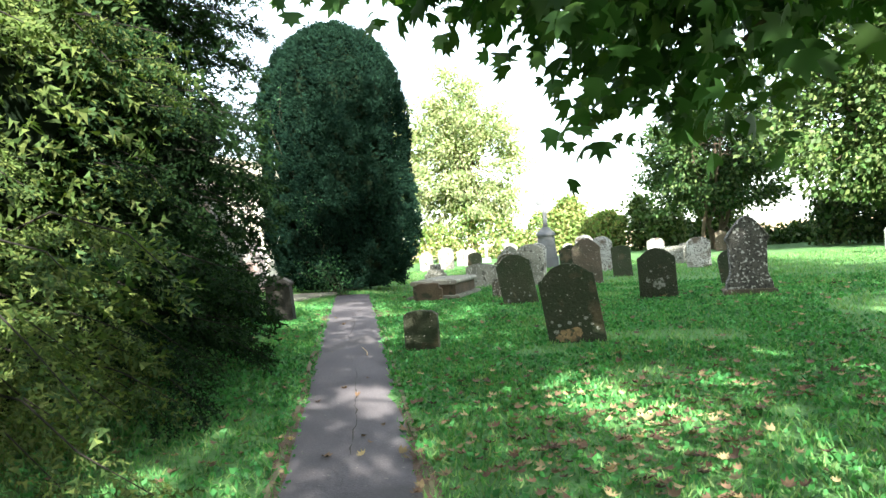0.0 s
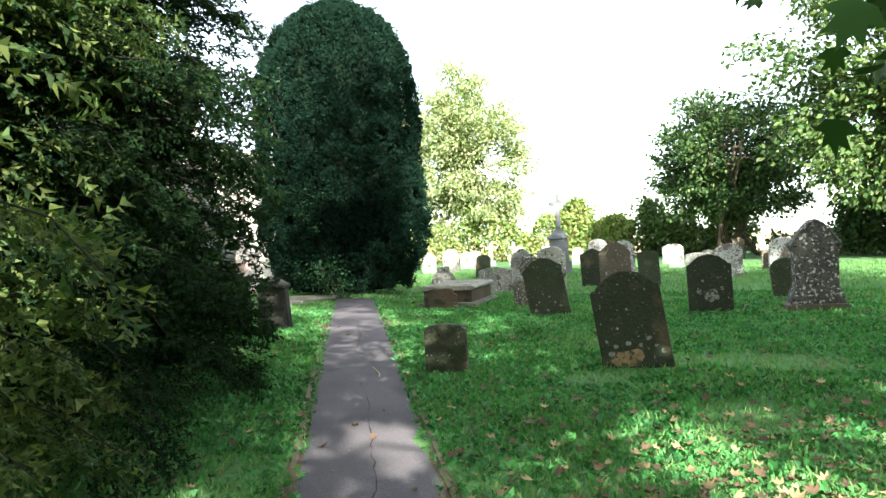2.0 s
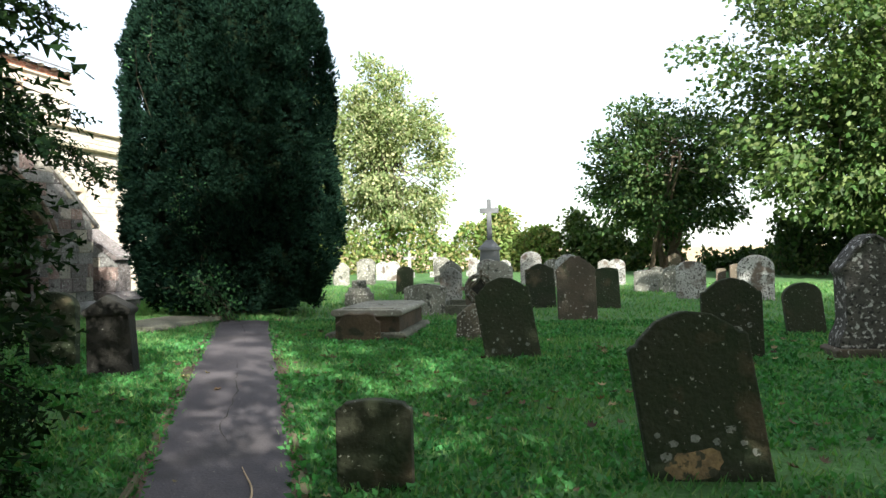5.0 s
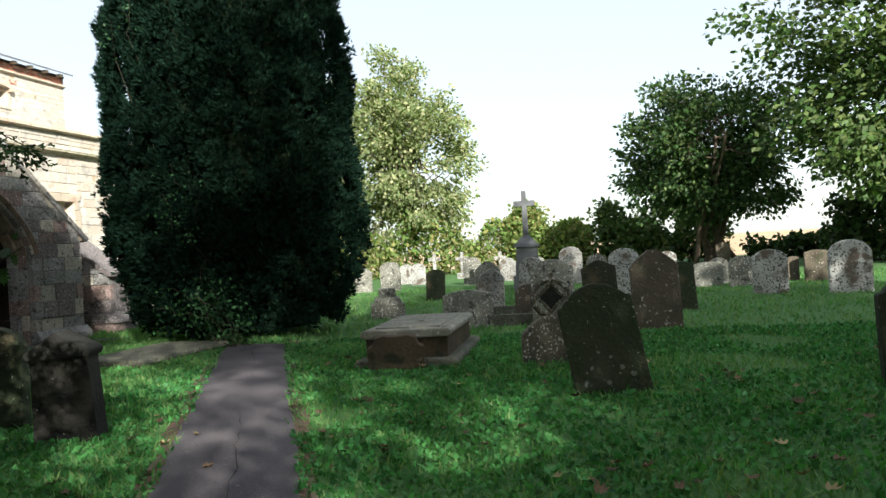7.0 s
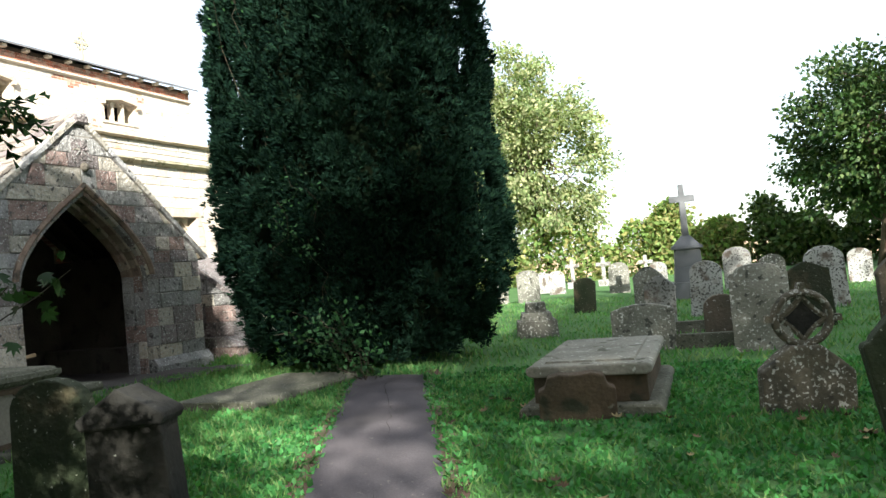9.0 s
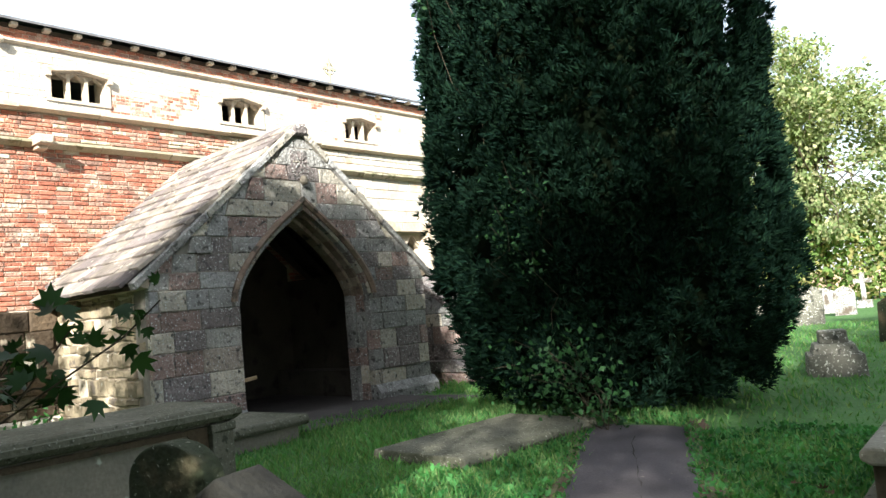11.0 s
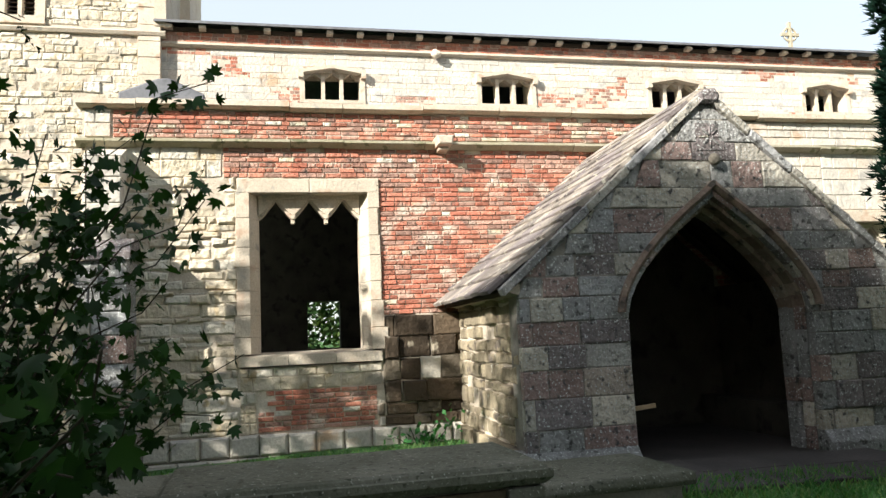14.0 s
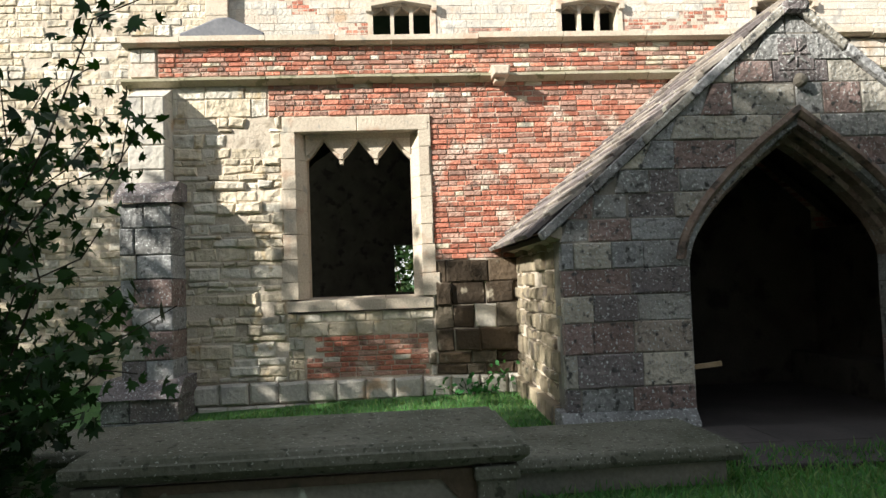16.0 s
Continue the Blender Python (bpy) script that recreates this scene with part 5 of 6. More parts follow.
def ring_cross(x, y):
    t = thing("gravestone", "dark gravestone topped by a ringed cross, speckled with lichen", "gravestone", "churchyard gravestones", (x, y, float(level(x, y))))
    t.rotation_euler = (0, radians(2), radians(12))
    o = [(-0.31, -0.15), (0.31, -0.15), (0.315, 0.31), (0.22, 0.40), (0.10, 0.50), (-0.10, 0.50), (-0.20, 0.42), (-0.315, 0.31)]
    bevelled(part("body", Geo().prism(o, -0.1, 0.1, 0, "y"), M_HS_RINGED, t), 0.015)
    zc, rad = 0.69, 0.187
    g = Geo()
    n, sides = 40, 8
    for k in range(n):
        q = 2 * math.pi * k / n
        for m in range(sides):
            w = 2 * math.pi * m / sides
            rr = rad + 0.03 * math.cos(w)
            g.v.append((rr * math.cos(q), 0.062 * math.sin(w), zc + rr * math.sin(q)))
    for k in range(n):
        for m in range(sides):
            g.f.append((k * sides + m, ((k + 1) % n) * sides + m, ((k + 1) % n) * sides + (m + 1) % sides, k * sides + (m + 1) % sides))
    part("ring", g, M_HS_RINGED, t, smooth=True)
    # a four-pointed star with hollow sides stands open inside the ring
    star = []
    for k in range(32):
        q = 2 * math.pi * k / 32
        star.append((0.165 * math.copysign(abs(math.cos(q)) ** 2.4, math.cos(q)), zc + 0.165 * math.copysign(abs(math.sin(q)) ** 2.4, math.sin(q))))
    part("sunk_panel", Geo().prism([(0.8 * u, zc + 0.8 * (z - zc)) for u, z in star], -0.02, 0.02, 0, "y"), M_HS_BLACK, t, "sunk dark star panel")
    for k in range(4):
        run = [star[(8 * k + m) % 32] for m in range(9)]
        part("star_rib", Geo().tube([(u, -0.005, z) for u, z in run], [0.021] * 9, 6), M_HS_RINGED, t)
    for u, z in ((-0.235, zc), (0.235, zc), (0, zc + 0.235)):
        part("stub", Geo().prism([(u - 0.03, z - 0.025), (u + 0.03, z - 0.025), (u + 0.022, z + 0.025), (u - 0.022, z + 0.025)], -0.04, 0.04, 0.006, "y"), M_HS_RINGED, t)


ring_cross(-3.88, 14.48)


def small_cross(x, y, h, mat, label):
    t = tagged(part("cross_gravestone", Geo()
                    .prism([(-0.22, -0.1), (0.22, -0.1), (0.22, 0.25), (-0.22, 0.25)], -0.12, 0.12, 0, "y")
                    .prism([(-0.07, 0.25), (0.07, 0.25), (0.07, h), (-0.07, h)], -0.05, 0.05, 0, "y")
                    .prism([(-0.27, h - 0.34), (-0.075, h - 0.34), (-0.075, h - 0.2), (-0.27, h - 0.2)], -0.05, 0.05, 0, "y")
                    .prism([(0.075, h - 0.34), (0.27, h - 0.34), (0.27, h - 0.2), (0.075, h - 0.2)], -0.05, 0.05, 0, "y"), mat, None), label, "gravestone", "churchyard gravestones")
    bevelled(t, 0.015)
    t.matrix_basis = pose(x, y, float(level(x, y)), 0, 0, 4)
    return t


small_cross(-11.0, 37.2, 1.15, M_HS_WHITE, "white stone cross on a low base in full sun")
small_cross(-9.6, 36.3, 1.1, M_HS_WHITE, "white stone cross on a low base in full sun")
small_cross(-8.3, 38.0, 1.05, M_HS_WHITE, "white stone cross on a low base in full sun")


def tall_cross(x, y):
    t = thing("memorial_cross", "tall grey granite memorial cross on a stepped pedestal", "memorial", "", (x, y, float(level(x, y))))
    t.rotation_euler = (0, 0, radians(8))

    def stage(name, w0, w1, z0, z1):
        g = Geo().add([(sx * w, sy * w, z) for w, z in ((w0, z0), (w1, z1)) for sx, sy in ((-1, -1), (1, -1), (1, 1), (-1, 1))],
                      [(3, 2, 1, 0), (4, 5, 6, 7), (0, 1, 5, 4), (1, 2, 6, 5), (2, 3, 7, 6), (3, 0, 4, 7)])
        bevelled(part(name, g, M_GRANITE, t), 0.012)
    stage("base", 0.42, 0.42, -0.1, 0.42)
    stage("plinth", 0.36, 0.33, 0.42, 0.78)
    stage("die", 0.32, 0.30, 0.78, 1.22)
    stage("cornice", 0.37, 0.35, 1.22, 1.30)
    stage("cap", 0.33, 0.10, 1.30, 1.55)
    g = Geo().prism([(-0.085, 1.55), (0.085, 1.55), (0.07, 2.38), (0.30, 2.38), (0.30, 2.54), (0.07, 2.54), (0.065, 2.82), (-0.065, 2.82), (-0.07, 2.54), (-0.30, 2.54), (-0.30, 2.38), (-0.07, 2.38)], -0.07, 0.07, 0, "y")
    bevelled(part("cross", g, M_GRANITE, t), 0.012)


tall_cross(-5.8, 27.7)


def pedestal(x, y):
    t = thing("broken_pedestal", "low grey pedestal of a broken monument with stepped top", "monument", "", (x, y, float(level(x, y))))

    def ring(z0, r0, z1, r1, name):
        g = Geo().add([(sx * w, sy * w, z) for w, z in ((r0, z0), (r1, z1)) for sx, sy in ((-1, -1), (1, -1), (1, 1), (-1, 1))],
                      [(3, 2, 1, 0), (4, 5, 6, 7), (0, 1, 5, 4), (1, 2, 6, 5), (2, 3, 7, 6), (3, 0, 4, 7)])
        bevelled(part(name, g, M_HS_GREY, t), 0.015)
    ring(-0.1, 0.34, 0.27, 0.32, "base")
    ring(0.27, 0.27, 0.40, 0.23, "step")
    ring(0.40, 0.17, 0.56, 0.16, "block")
    t.rotation_euler = (0, 0, radians(20))


pedestal(-7.66, 20.5)


def table_tomb():
    """A low table tomb: slab on a brown body on a mossy plinth."""
    t = thing("table_tomb", "low table tomb with a lichened slab on a brown stone body", "tomb", "", (-5.52, 15.32, float(level(-5.52, 15.32))))
    t.rotation_euler = (0, 0, radians(4))
    s = Geo().prism([(-0.51, 0.345), (-0.46, 0.32), (0.46, 0.32), (0.51, 0.345), (0.51, 0.39), (0.48, 0.415), (-0.48, 0.415), (-0.51, 0.39)], -0.92, 0.92, 0, "y")
    bevelled(part("slab", s, M_TOMBTOP, t, "grey lichened slab with a moulded edge"), 0.015)
    part("raised_panel", Geo().prism([(-0.37, 0.41), (0.37, 0.41), (0.36, 0.432), (-0.36, 0.432)], -0.78, 0.78, 0, "y"), M_TOMBTOP, t)
    b = Geo().prism([(-0.46, 0.1), (0.46, 0.1), (0.46, 0.32), (-0.46, 0.32)], -0.87, 0.87, 0, "y")
    bevelled(part("body", b, M_TOMBBROWN, t, "brown stone side panels"), 0.01)
    p = Geo().prism([(-0.58, -0.2), (0.58, -0.2), (0.58, 0.06), (0.54, 0.1), (-0.54, 0.1), (-0.58, 0.06)], -1.0, 1.0, 0, "y")
    bevelled(part("plinth", p, M_TOMB, t, "mossy stone plinth"), 0.02)


M_TOMBTOP = surface("grey_table_slab", (0.24, 0.23, 0.19), (0.17, 0.163, 0.13), 2, 0.95, 0.6, 40, spots=((0.42, 0.42, 0.37), 16, 0.62, 0.05), spots2=((0.08, 0.08, 0.055), 7, 0.60, 0.06))
table_tomb()


def kerb_grave(x, y):
    t = thing("kerbed_grave", "grave plot edged by a low stone kerb", "grave", "", (x, y, float(level(x, y))))
    for name, a in (("kerb", (-0.55, 0.55, -0.9, -0.8)), ("kerb", (-0.55, 0.55, 0.8, 0.9)), ("kerb", (-0.55, -0.45, -0.8, 0.8)), ("kerb", (0.45, 0.55, -0.8, 0.8))):
        bevelled(part(name, Geo().box(*a, -0.1, 0.18), M_TOMB, t), 0.01)
    t.rotation_euler = (0, 0, radians(4))


kerb_grave(-4.95, 19.2)


def chest_tomb():
    """A chest tomb with moulded lid, panelled sides and corner pilasters."""
    t = thing("chest_tomb", "stone chest tomb with a moulded lichened lid and sunk panels", "tomb", "", (-10.24, 12.07, float(level(-10.2, 12.07))))
    t.rotation_euler = (0, 0, radians(2))
    g = t.location.z
    top = 1.10 - g
    lid = Geo()
    prof = [(0.40, top - 0.125), (0.44, top - 0.11), (0.475, top - 0.075), (0.475, top - 0.035), (0.45, top - 0.03), (0.44, top - 0.012), (0.42, top)]
    n = len(prof)
    for w, z in prof:
        e = w - 0.5
        lid.v += [(-w, -(1.05 + e), z), (w, -(1.05 + e), z), (w, 1.05 + e, z), (-w, 1.05 + e, z)]
    for k in range(n - 1):
        lid.f += [(k * 4 + i, k * 4 + (i + 1) % 4, (k + 1) * 4 + (i + 1) % 4, (k + 1) * 4 + i) for i in range(4)]
    lid.f += [(3, 2, 1, 0), tuple((n - 1) * 4 + i for i in range(4))]
    part("lid", lid, M_TOMB, t, "lichened moulded lid")
    body = Geo().box(-0.36, 0.36, -0.9, 0.9, -0.15, top - 0.12)
    part("body", body, M_TOMBGREY, t, "dark grey sunk panels")
    for sx in (-1, 1):
        for sy in (-1, 1):
            p = Geo().box(sx * 0.385 - 0.05, sx * 0.385 + 0.05, sy * 0.88 - 0.09, sy * 0.88 + 0.09, 0.08, top - 0.15)
            p.box(sx * 0.385 - 0.065, sx * 0.385 + 0.065, sy * 0.88 - 0.105, sy * 0.88 + 0.105, top - 0.19, top - 0.127)
            bevelled(part("pilaster", p, M_TOMB, t), 0.01)
    for sx in (-1, 1):
        fr = Geo()
        for za, zb in ((0.09, 0.13), (top - 0.18, top - 0.14)):
            fr.box(min(sx * 0.36, sx * 0.395), max(sx * 0.36, sx * 0.395), -0.79, 0.79, za, zb)
        for sy in (-1, 1):
            fr.prism([(sy * 0.79, top - 0.18), (sy * 0.62, top - 0.18), (sy * 0.79, top - 0.38)], sx * 0.36, sx * 0.38)
        part("panel_moulding", fr, M_TOMBBROWN, t, "ochre moulding round the side panel")
    pl = Geo().box(-0.5, 0.5, -1.05, 1.05, -0.2, 0.08)
    bevelled(part("plinth", pl, M_TOMB, t), 0.02)


M_TOMBGREY = surface("tomb_panel_stone", (0.16, 0.15, 0.125), (0.22, 0.20, 0.16), 2, 0.95, 0.5, 40, spots=((0.40, 0.43, 0.36), 5, 0.66))
chest_tomb()


def low_slab(label, x, y, sx, sy, z_top, thick, yaw, mat, body=None, name="ledger_slab"):
    g0 = float(level(x, y))
    t = thing(name, label, "tomb", "", (x, y, g0))
    t.rotation_euler = (0, 0, radians(yaw))
    h = z_top - g0
    o = [(-sx, h - thick), (sx, h - thick), (sx + 0.02, h - thick * 0.6), (sx, h - 0.01), (sx - 0.02, h), (-sx + 0.02, h), (-sx, h - 0.01), (-sx - 0.02, h - thick * 0.6)]
    bevelled(part("slab", Geo().prism(o, -sy, sy, 0, "y"), mat, t), 0.012)
    b = Geo().box(-sx + 0.08, sx - 0.08, -sy + 0.08, sy - 0.08, -0.15, h - thick)
    part("base", b, body or M_TOMBGREY, t)


low_slab("flat worn ledger slab lying in the grass", -9.22, 15.28, 0.53, 0.93, 0.50, 0.09, -2, M_TOMB)
low_slab("low tomb slab on a plain base before the porch", -11.62, 13.72, 0.50, 1.0, 0.70, 0.10, 3, M_TOMB)
low_slab("second low mossy tomb in the shade beside the church", -11.9, 10.2, 0.45, 0.95, 0.80, 0.10, 2, M_TOMB, name="low_tomb")


# ---- trees ----
def yew(x, y):
    """A tall clipped-looking yew: egg-shaped crown of upright tufts on a short trunk."""
    g0 = float(level(x, y))
    t = thing("yew_tree", "tall dense dark green columnar yew tree", "tree", "", (x, y, g0))
    w = Geo()
    for k in range(5):
        a = k * 1.26
        limb(w, (0.22 * math.cos(a), 0.22 * math.sin(a), -0.1), (0.7 * math.cos(a), 0.7 * math.sin(a), 2.6), 0.2, 0.07, 0, 6, 0.2)
    part("trunk", w, M_BARK, t, smooth=True)

    def radius(z, a):
        u = np.clip((z - 0.1) / 6.9, 0, 1)
        r = 1.91 * np.where(u < 0.26, 0.72 + 0.28 * np.sin(np.clip(u / 0.26, 0, 1) * np.pi / 2), np.where(u < 0.5, 1.0, np.sqrt(np.clip(1 - (np.maximum(u - 0.5, 0) / 0.505) ** 3.1, 0, 1))))
        return r * (1 + 0.035 * np.sin(3 * a + 1 + z * 0.5) + 0.03 * np.sin(7 * a - z * 0.8) + 0.015 * np.sin(13 * a + z))
    # rounded clumps all over the crown, each a bunch of upright tufts
    m, per = 6200, 14
    n = m * per
    z = np.repeat(0.2 + 6.84 * rng.random(m) ** 0.95, per)
    a = np.repeat(rng.random(m) * 2 * np.pi, per)
    r = radius(z, a)
    lump = np.array([noise.noise((3.2 * math.cos(q), 3.2 * math.sin(q), zz * 1.1)) for q, zz in zip(a, z)])
    lump2 = np.array([noise.noise((9 * math.cos(q), 9 * math.sin(q), zz * 2.6 + 5)) for q, zz in zip(a, z)])
    r = r + 0.12 * lump + 0.2 * lump2 - np.repeat(0.14 * rng.random(m) ** 2, per)
    bulge = rng.normal(size=(n, 3))
    bulge /= np.linalg.norm(bulge, axis=1, keepdims=True)
    keep = (r > 0.1) & ((r * np.sin(a) < 0.9) | (rng.random(n) < 0.35))
    z, a, r, bulge, n = z[keep], a[keep], r[keep], bulge[keep], int(keep.sum())
    at = np.stack([r * np.cos(a), r * np.sin(a), z], 1) + bulge * np.array([0.075, 0.075, 0.11])
    at[:, 2] = np.maximum(at[:, 2], 0.03)
    out = np.stack([np.cos(a) * 0.75, np.sin(a) * 0.75, np.full(n, 0.75)], 1) + bulge * 0.75 + rng.normal(size=(n, 3)) * 0.15
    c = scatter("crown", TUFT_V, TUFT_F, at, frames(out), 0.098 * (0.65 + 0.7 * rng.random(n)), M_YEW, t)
    # near-black hull that stops the light: the crown's inner shade as colour
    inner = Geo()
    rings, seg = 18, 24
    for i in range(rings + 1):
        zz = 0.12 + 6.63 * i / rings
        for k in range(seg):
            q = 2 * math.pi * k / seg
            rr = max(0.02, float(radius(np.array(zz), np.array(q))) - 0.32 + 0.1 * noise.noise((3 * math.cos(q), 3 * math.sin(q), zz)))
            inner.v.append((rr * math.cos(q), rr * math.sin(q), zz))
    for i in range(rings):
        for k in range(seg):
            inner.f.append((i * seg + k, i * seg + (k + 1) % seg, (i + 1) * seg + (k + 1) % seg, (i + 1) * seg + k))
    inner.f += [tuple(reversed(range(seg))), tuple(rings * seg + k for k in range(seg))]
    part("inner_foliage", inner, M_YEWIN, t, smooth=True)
    return t


YX, YY0 = -9.24, 17.85
yew(YX, YY0)


def bushy(name, label, category, places, spread, leaves, size, mat, leaf="maple", base=None, thin=0.011, tips=False):
    """Low leafy shoots: thin stems from one base with leaves along them."""
    base = base or (places[0][0], places[0][1])
    g0 = float(level(*base))
    t = thing(name, label, category, "", (base[0], base[1], g0))
    w = Geo()
    at = []
    for p in places:
        q = Vector(p) - Vector((base[0], base[1], g0))
        s = limb(w, (rng.normal() * 0.08, rng.normal() * 0.08, -0.05), q, thin, 0.003, 0.10, 7, 0.25)
        for k in range(leaves):
            u = 1 - 0.16 * rng.random() if tips else 0.3 + 0.7 * rng.random() ** 0.7
            i = min(int(u * 7), 6)
            c = s[i].lerp(s[i + 1], u * 7 - i)
            at.append(np.array(c) + rng.normal(size=3) * spread)
    part("branchwork", w, M_TWIG, t)
    at = np.array(at)
    out = rng.normal(size=at.shape) * 0.7 + np.array([0.2, 0, -0.3])
    v, f = (MAPLE_V, MAPLE_F) if leaf == "maple" else (LEAF_V, LEAF_F)
    c = scatter("leaves", v, f, at, frames(out), size * (0.6 + 0.7 * rng.random(len(at))), mat, t)
    return t


# elder suckers at the yew's foot and up its face
sh = []
for k in range(13):
    a = radians(-78 + rng.normal() * 11)
    r = rng.uniform(1.75, 2.3)
    sh.append((YX + r * math.cos(a), YY0 + r * math.sin(a), rng.uniform(0.5, 1.3)))
bushy("elder_shoots", "bright green elder suckers at the foot of the yew", "shrub", sh, 0.15, 46, 0.07, M_IVY, "plain", base=(YX + 0.7, YY0 - 1.6), thin=0.006)
sh = [(YX + 0.35 + rng.normal() * 0.25, YY0 - 2.2, z) for z in (2.1, 2.4, 2.7, 3.0, 2.2, 2.6)]
bushy("elder_sprig", "pale green elder sprig growing through the yew", "shrub", sh, 0.11, 26, 0.052, M_IVY, "plain", base=(YX + 0.3, YY0 - 1.2), thin=0.004, tips=True)
sh = [(YX - 0.4 + rng.normal() * 0.15, YY0 - 2.2, z) for z in (5.1, 5.3, 5.6)]
bushy("elder_sprig", "pale green elder sprig growing through the yew", "shrub", sh, 0.12, 12, 0.055, M_IVY, "plain", base=(YX - 0.3, YY0 - 1.0), thin=0.004, tips=True)

# overhanging conifer beside the path
def conifer(x, y, height, reach_low, branches, needles):
    g0 = float(level(x, y))
    t = thing("conifer_tree", "large dark conifer with drooping sprays beside the path", "tree", "conifers beside the path", (x, y, g0))
    w = Geo()
    
    def lean(h):
        """The stem bends towards the path as it rises."""
        return np.clip(h / height, 0, 1) ** 1.5

    stem = Geo()
    limb(stem, (0, 0, -0.1), (0.3, 0.4, height * 0.45), 0.26, 0.17, 0, 6, 0.04)
    limb(stem, (0.3, 0.4, height * 0.45), (0.9, 1.1, height), 0.17, 0.03, 0, 6, 0.04)
    pos, outs, siz = [], [], []
    for k in range(branches):
        h = 0.3 + (height - 0.7) * rng.random() ** 1.5
        a = rng.random() * 2 * math.pi
        wide = 1 + (0.5 * max(0.0, -math.cos(a)) if h < 7.2 else 0.0)
        reach = (reach_low * (1 - (h / (height + 0.3)) ** 2) ** 0.8 + 0.15) * rng.uniform(0.55, 1.06) * (1.12 if h < 1.8 and math.cos(a) > 0 > math.sin(a) else 0.95 if h < 1.8 else 1.0) * wide
        d = Vector((math.cos(a), math.sin(a), 0))
        bend = Vector((0.9, 1.1, 0)) * float(lean(h))
        start = bend + Vector((0, 0, h + 0.25))
        tip = bend + d * reach + Vector((0, 0, h + 0.12 * reach - 0.05 * reach * reach))
        tip.z = max(tip.z, 0.15)
        room = min((path_mid(y + tip.y) - 0.85 - x) / max(tip.x, 0.1) if tip.x > 0 else 1.0, (3.5 if h < 2.0 else 5.0) / max(tip.y + 0.85 * tip.x, 0.1), 1.0)
        tip.x, tip.y = tip.x * room, tip.y * room
        s = limb(w, start, tip, 0.028 * (1 - h / 12), 0.003, 0.10, 7, 0.15)
        for j in range(int(30 + 52 * reach)):
            u = 0.18 + 0.82 * rng.random() ** 0.8
            i = min(int(u * 7), 6)
            p = s[i].lerp(s[i + 1], u * 7 - i)
            sd = d.cross(Vector((0, 0, 1))) * rng.normal() * 0.9
            outs.append(d * 0.6 + sd + Vector((0, 0, -0.55 + 0.3 * rng.normal())))
            pos.append(p + sd.normalized() * abs(rng.normal()) * 0.34 * (1.15 - u) + Vector((0, 0, -0.12 * rng.random())))
            siz.append(0.155 * rng.uniform(0.6, 1.3))
    part("trunk", stem, M_BARK, t, smooth=True)
    part("branchwork", w, M_DARKTWIG, t, smooth=True)
    # closed hull painted near-black as the shade between the boughs
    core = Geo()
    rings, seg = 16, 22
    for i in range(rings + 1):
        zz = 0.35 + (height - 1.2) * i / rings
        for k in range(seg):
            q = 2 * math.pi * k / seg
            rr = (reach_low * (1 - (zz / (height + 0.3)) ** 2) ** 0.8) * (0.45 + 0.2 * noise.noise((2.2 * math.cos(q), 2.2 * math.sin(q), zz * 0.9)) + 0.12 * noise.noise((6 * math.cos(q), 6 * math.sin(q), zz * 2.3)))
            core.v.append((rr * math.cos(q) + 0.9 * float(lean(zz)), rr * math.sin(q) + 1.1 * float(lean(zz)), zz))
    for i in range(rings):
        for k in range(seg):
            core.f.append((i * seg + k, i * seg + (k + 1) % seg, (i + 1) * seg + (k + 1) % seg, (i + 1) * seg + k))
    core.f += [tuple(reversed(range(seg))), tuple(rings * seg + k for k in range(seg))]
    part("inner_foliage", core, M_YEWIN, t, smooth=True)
    v, f = needle_spray(9, 0.36, 0.22, 0.105)
    pos, outs = np.array(pos), np.array(outs)
    ok = (pos[:, 2] > 0.06) & (pos[:, 1] + 0.85 * pos[:, 0] < np.where(pos[:, 2] < 1.9, 3.7, 5.3)) & (x + pos[:, 0] < path_mid(y + pos[:, 1]) - 0.6) & ((0.8 * pos[:, 0] - 0.5 * pos[:, 1] > -0.9) | (rng.random(len(pos)) < 0.12))
    scatter("foliage", v, f, pos[ok], frames(outs[ok]), np.array(siz)[ok], needles, t)
    m = 20 * branches
    hz = 0.4 + (height - 1.2) * rng.random(m) ** 1.15
    q = rng.random(m) * 2 * np.pi
    far = reach_low * (1 - (hz / (height + 0.3)) ** 2) ** 0.8 * rng.uniform(0.38, 0.82, m)
    at = np.stack([far * np.cos(q) + 0.9 * lean(hz), far * np.sin(q) + 1.1 * lean(hz), hz], 1)
    away = np.stack([np.cos(q), np.sin(q), np.full(m, -0.5)], 1) + rng.normal(size=(m, 3)) * 0.5
    scatter("inner_sprays", v, f, at, frames(away), rng.uniform(0.2, 0.34, m), needles, t)
    return t


# shade-dark needles on the first, sun-lightened ones on the second
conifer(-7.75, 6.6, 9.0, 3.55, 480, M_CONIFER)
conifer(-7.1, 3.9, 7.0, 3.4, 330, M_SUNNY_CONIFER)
# unseen tree, added only for its shade on the lower church wall
broad_tree("shade_tree", "leafy tree added out of view to shade the foot of the church wall", (-10.6, 0.6, 0.1), 8.0,
           [((-10.4, 0.8, 4.3), (3.3, 3.2, 3.0), 130), ((-14.5, -2.5, 5.2), (3.4, 3.4, 4.2), 160), ((-9.6, 3.0, 7.1), (1.3, 1.0, 0.8), 9)], 300, 17500, 0.25, M_MAPLE, 0.25, 0.55)

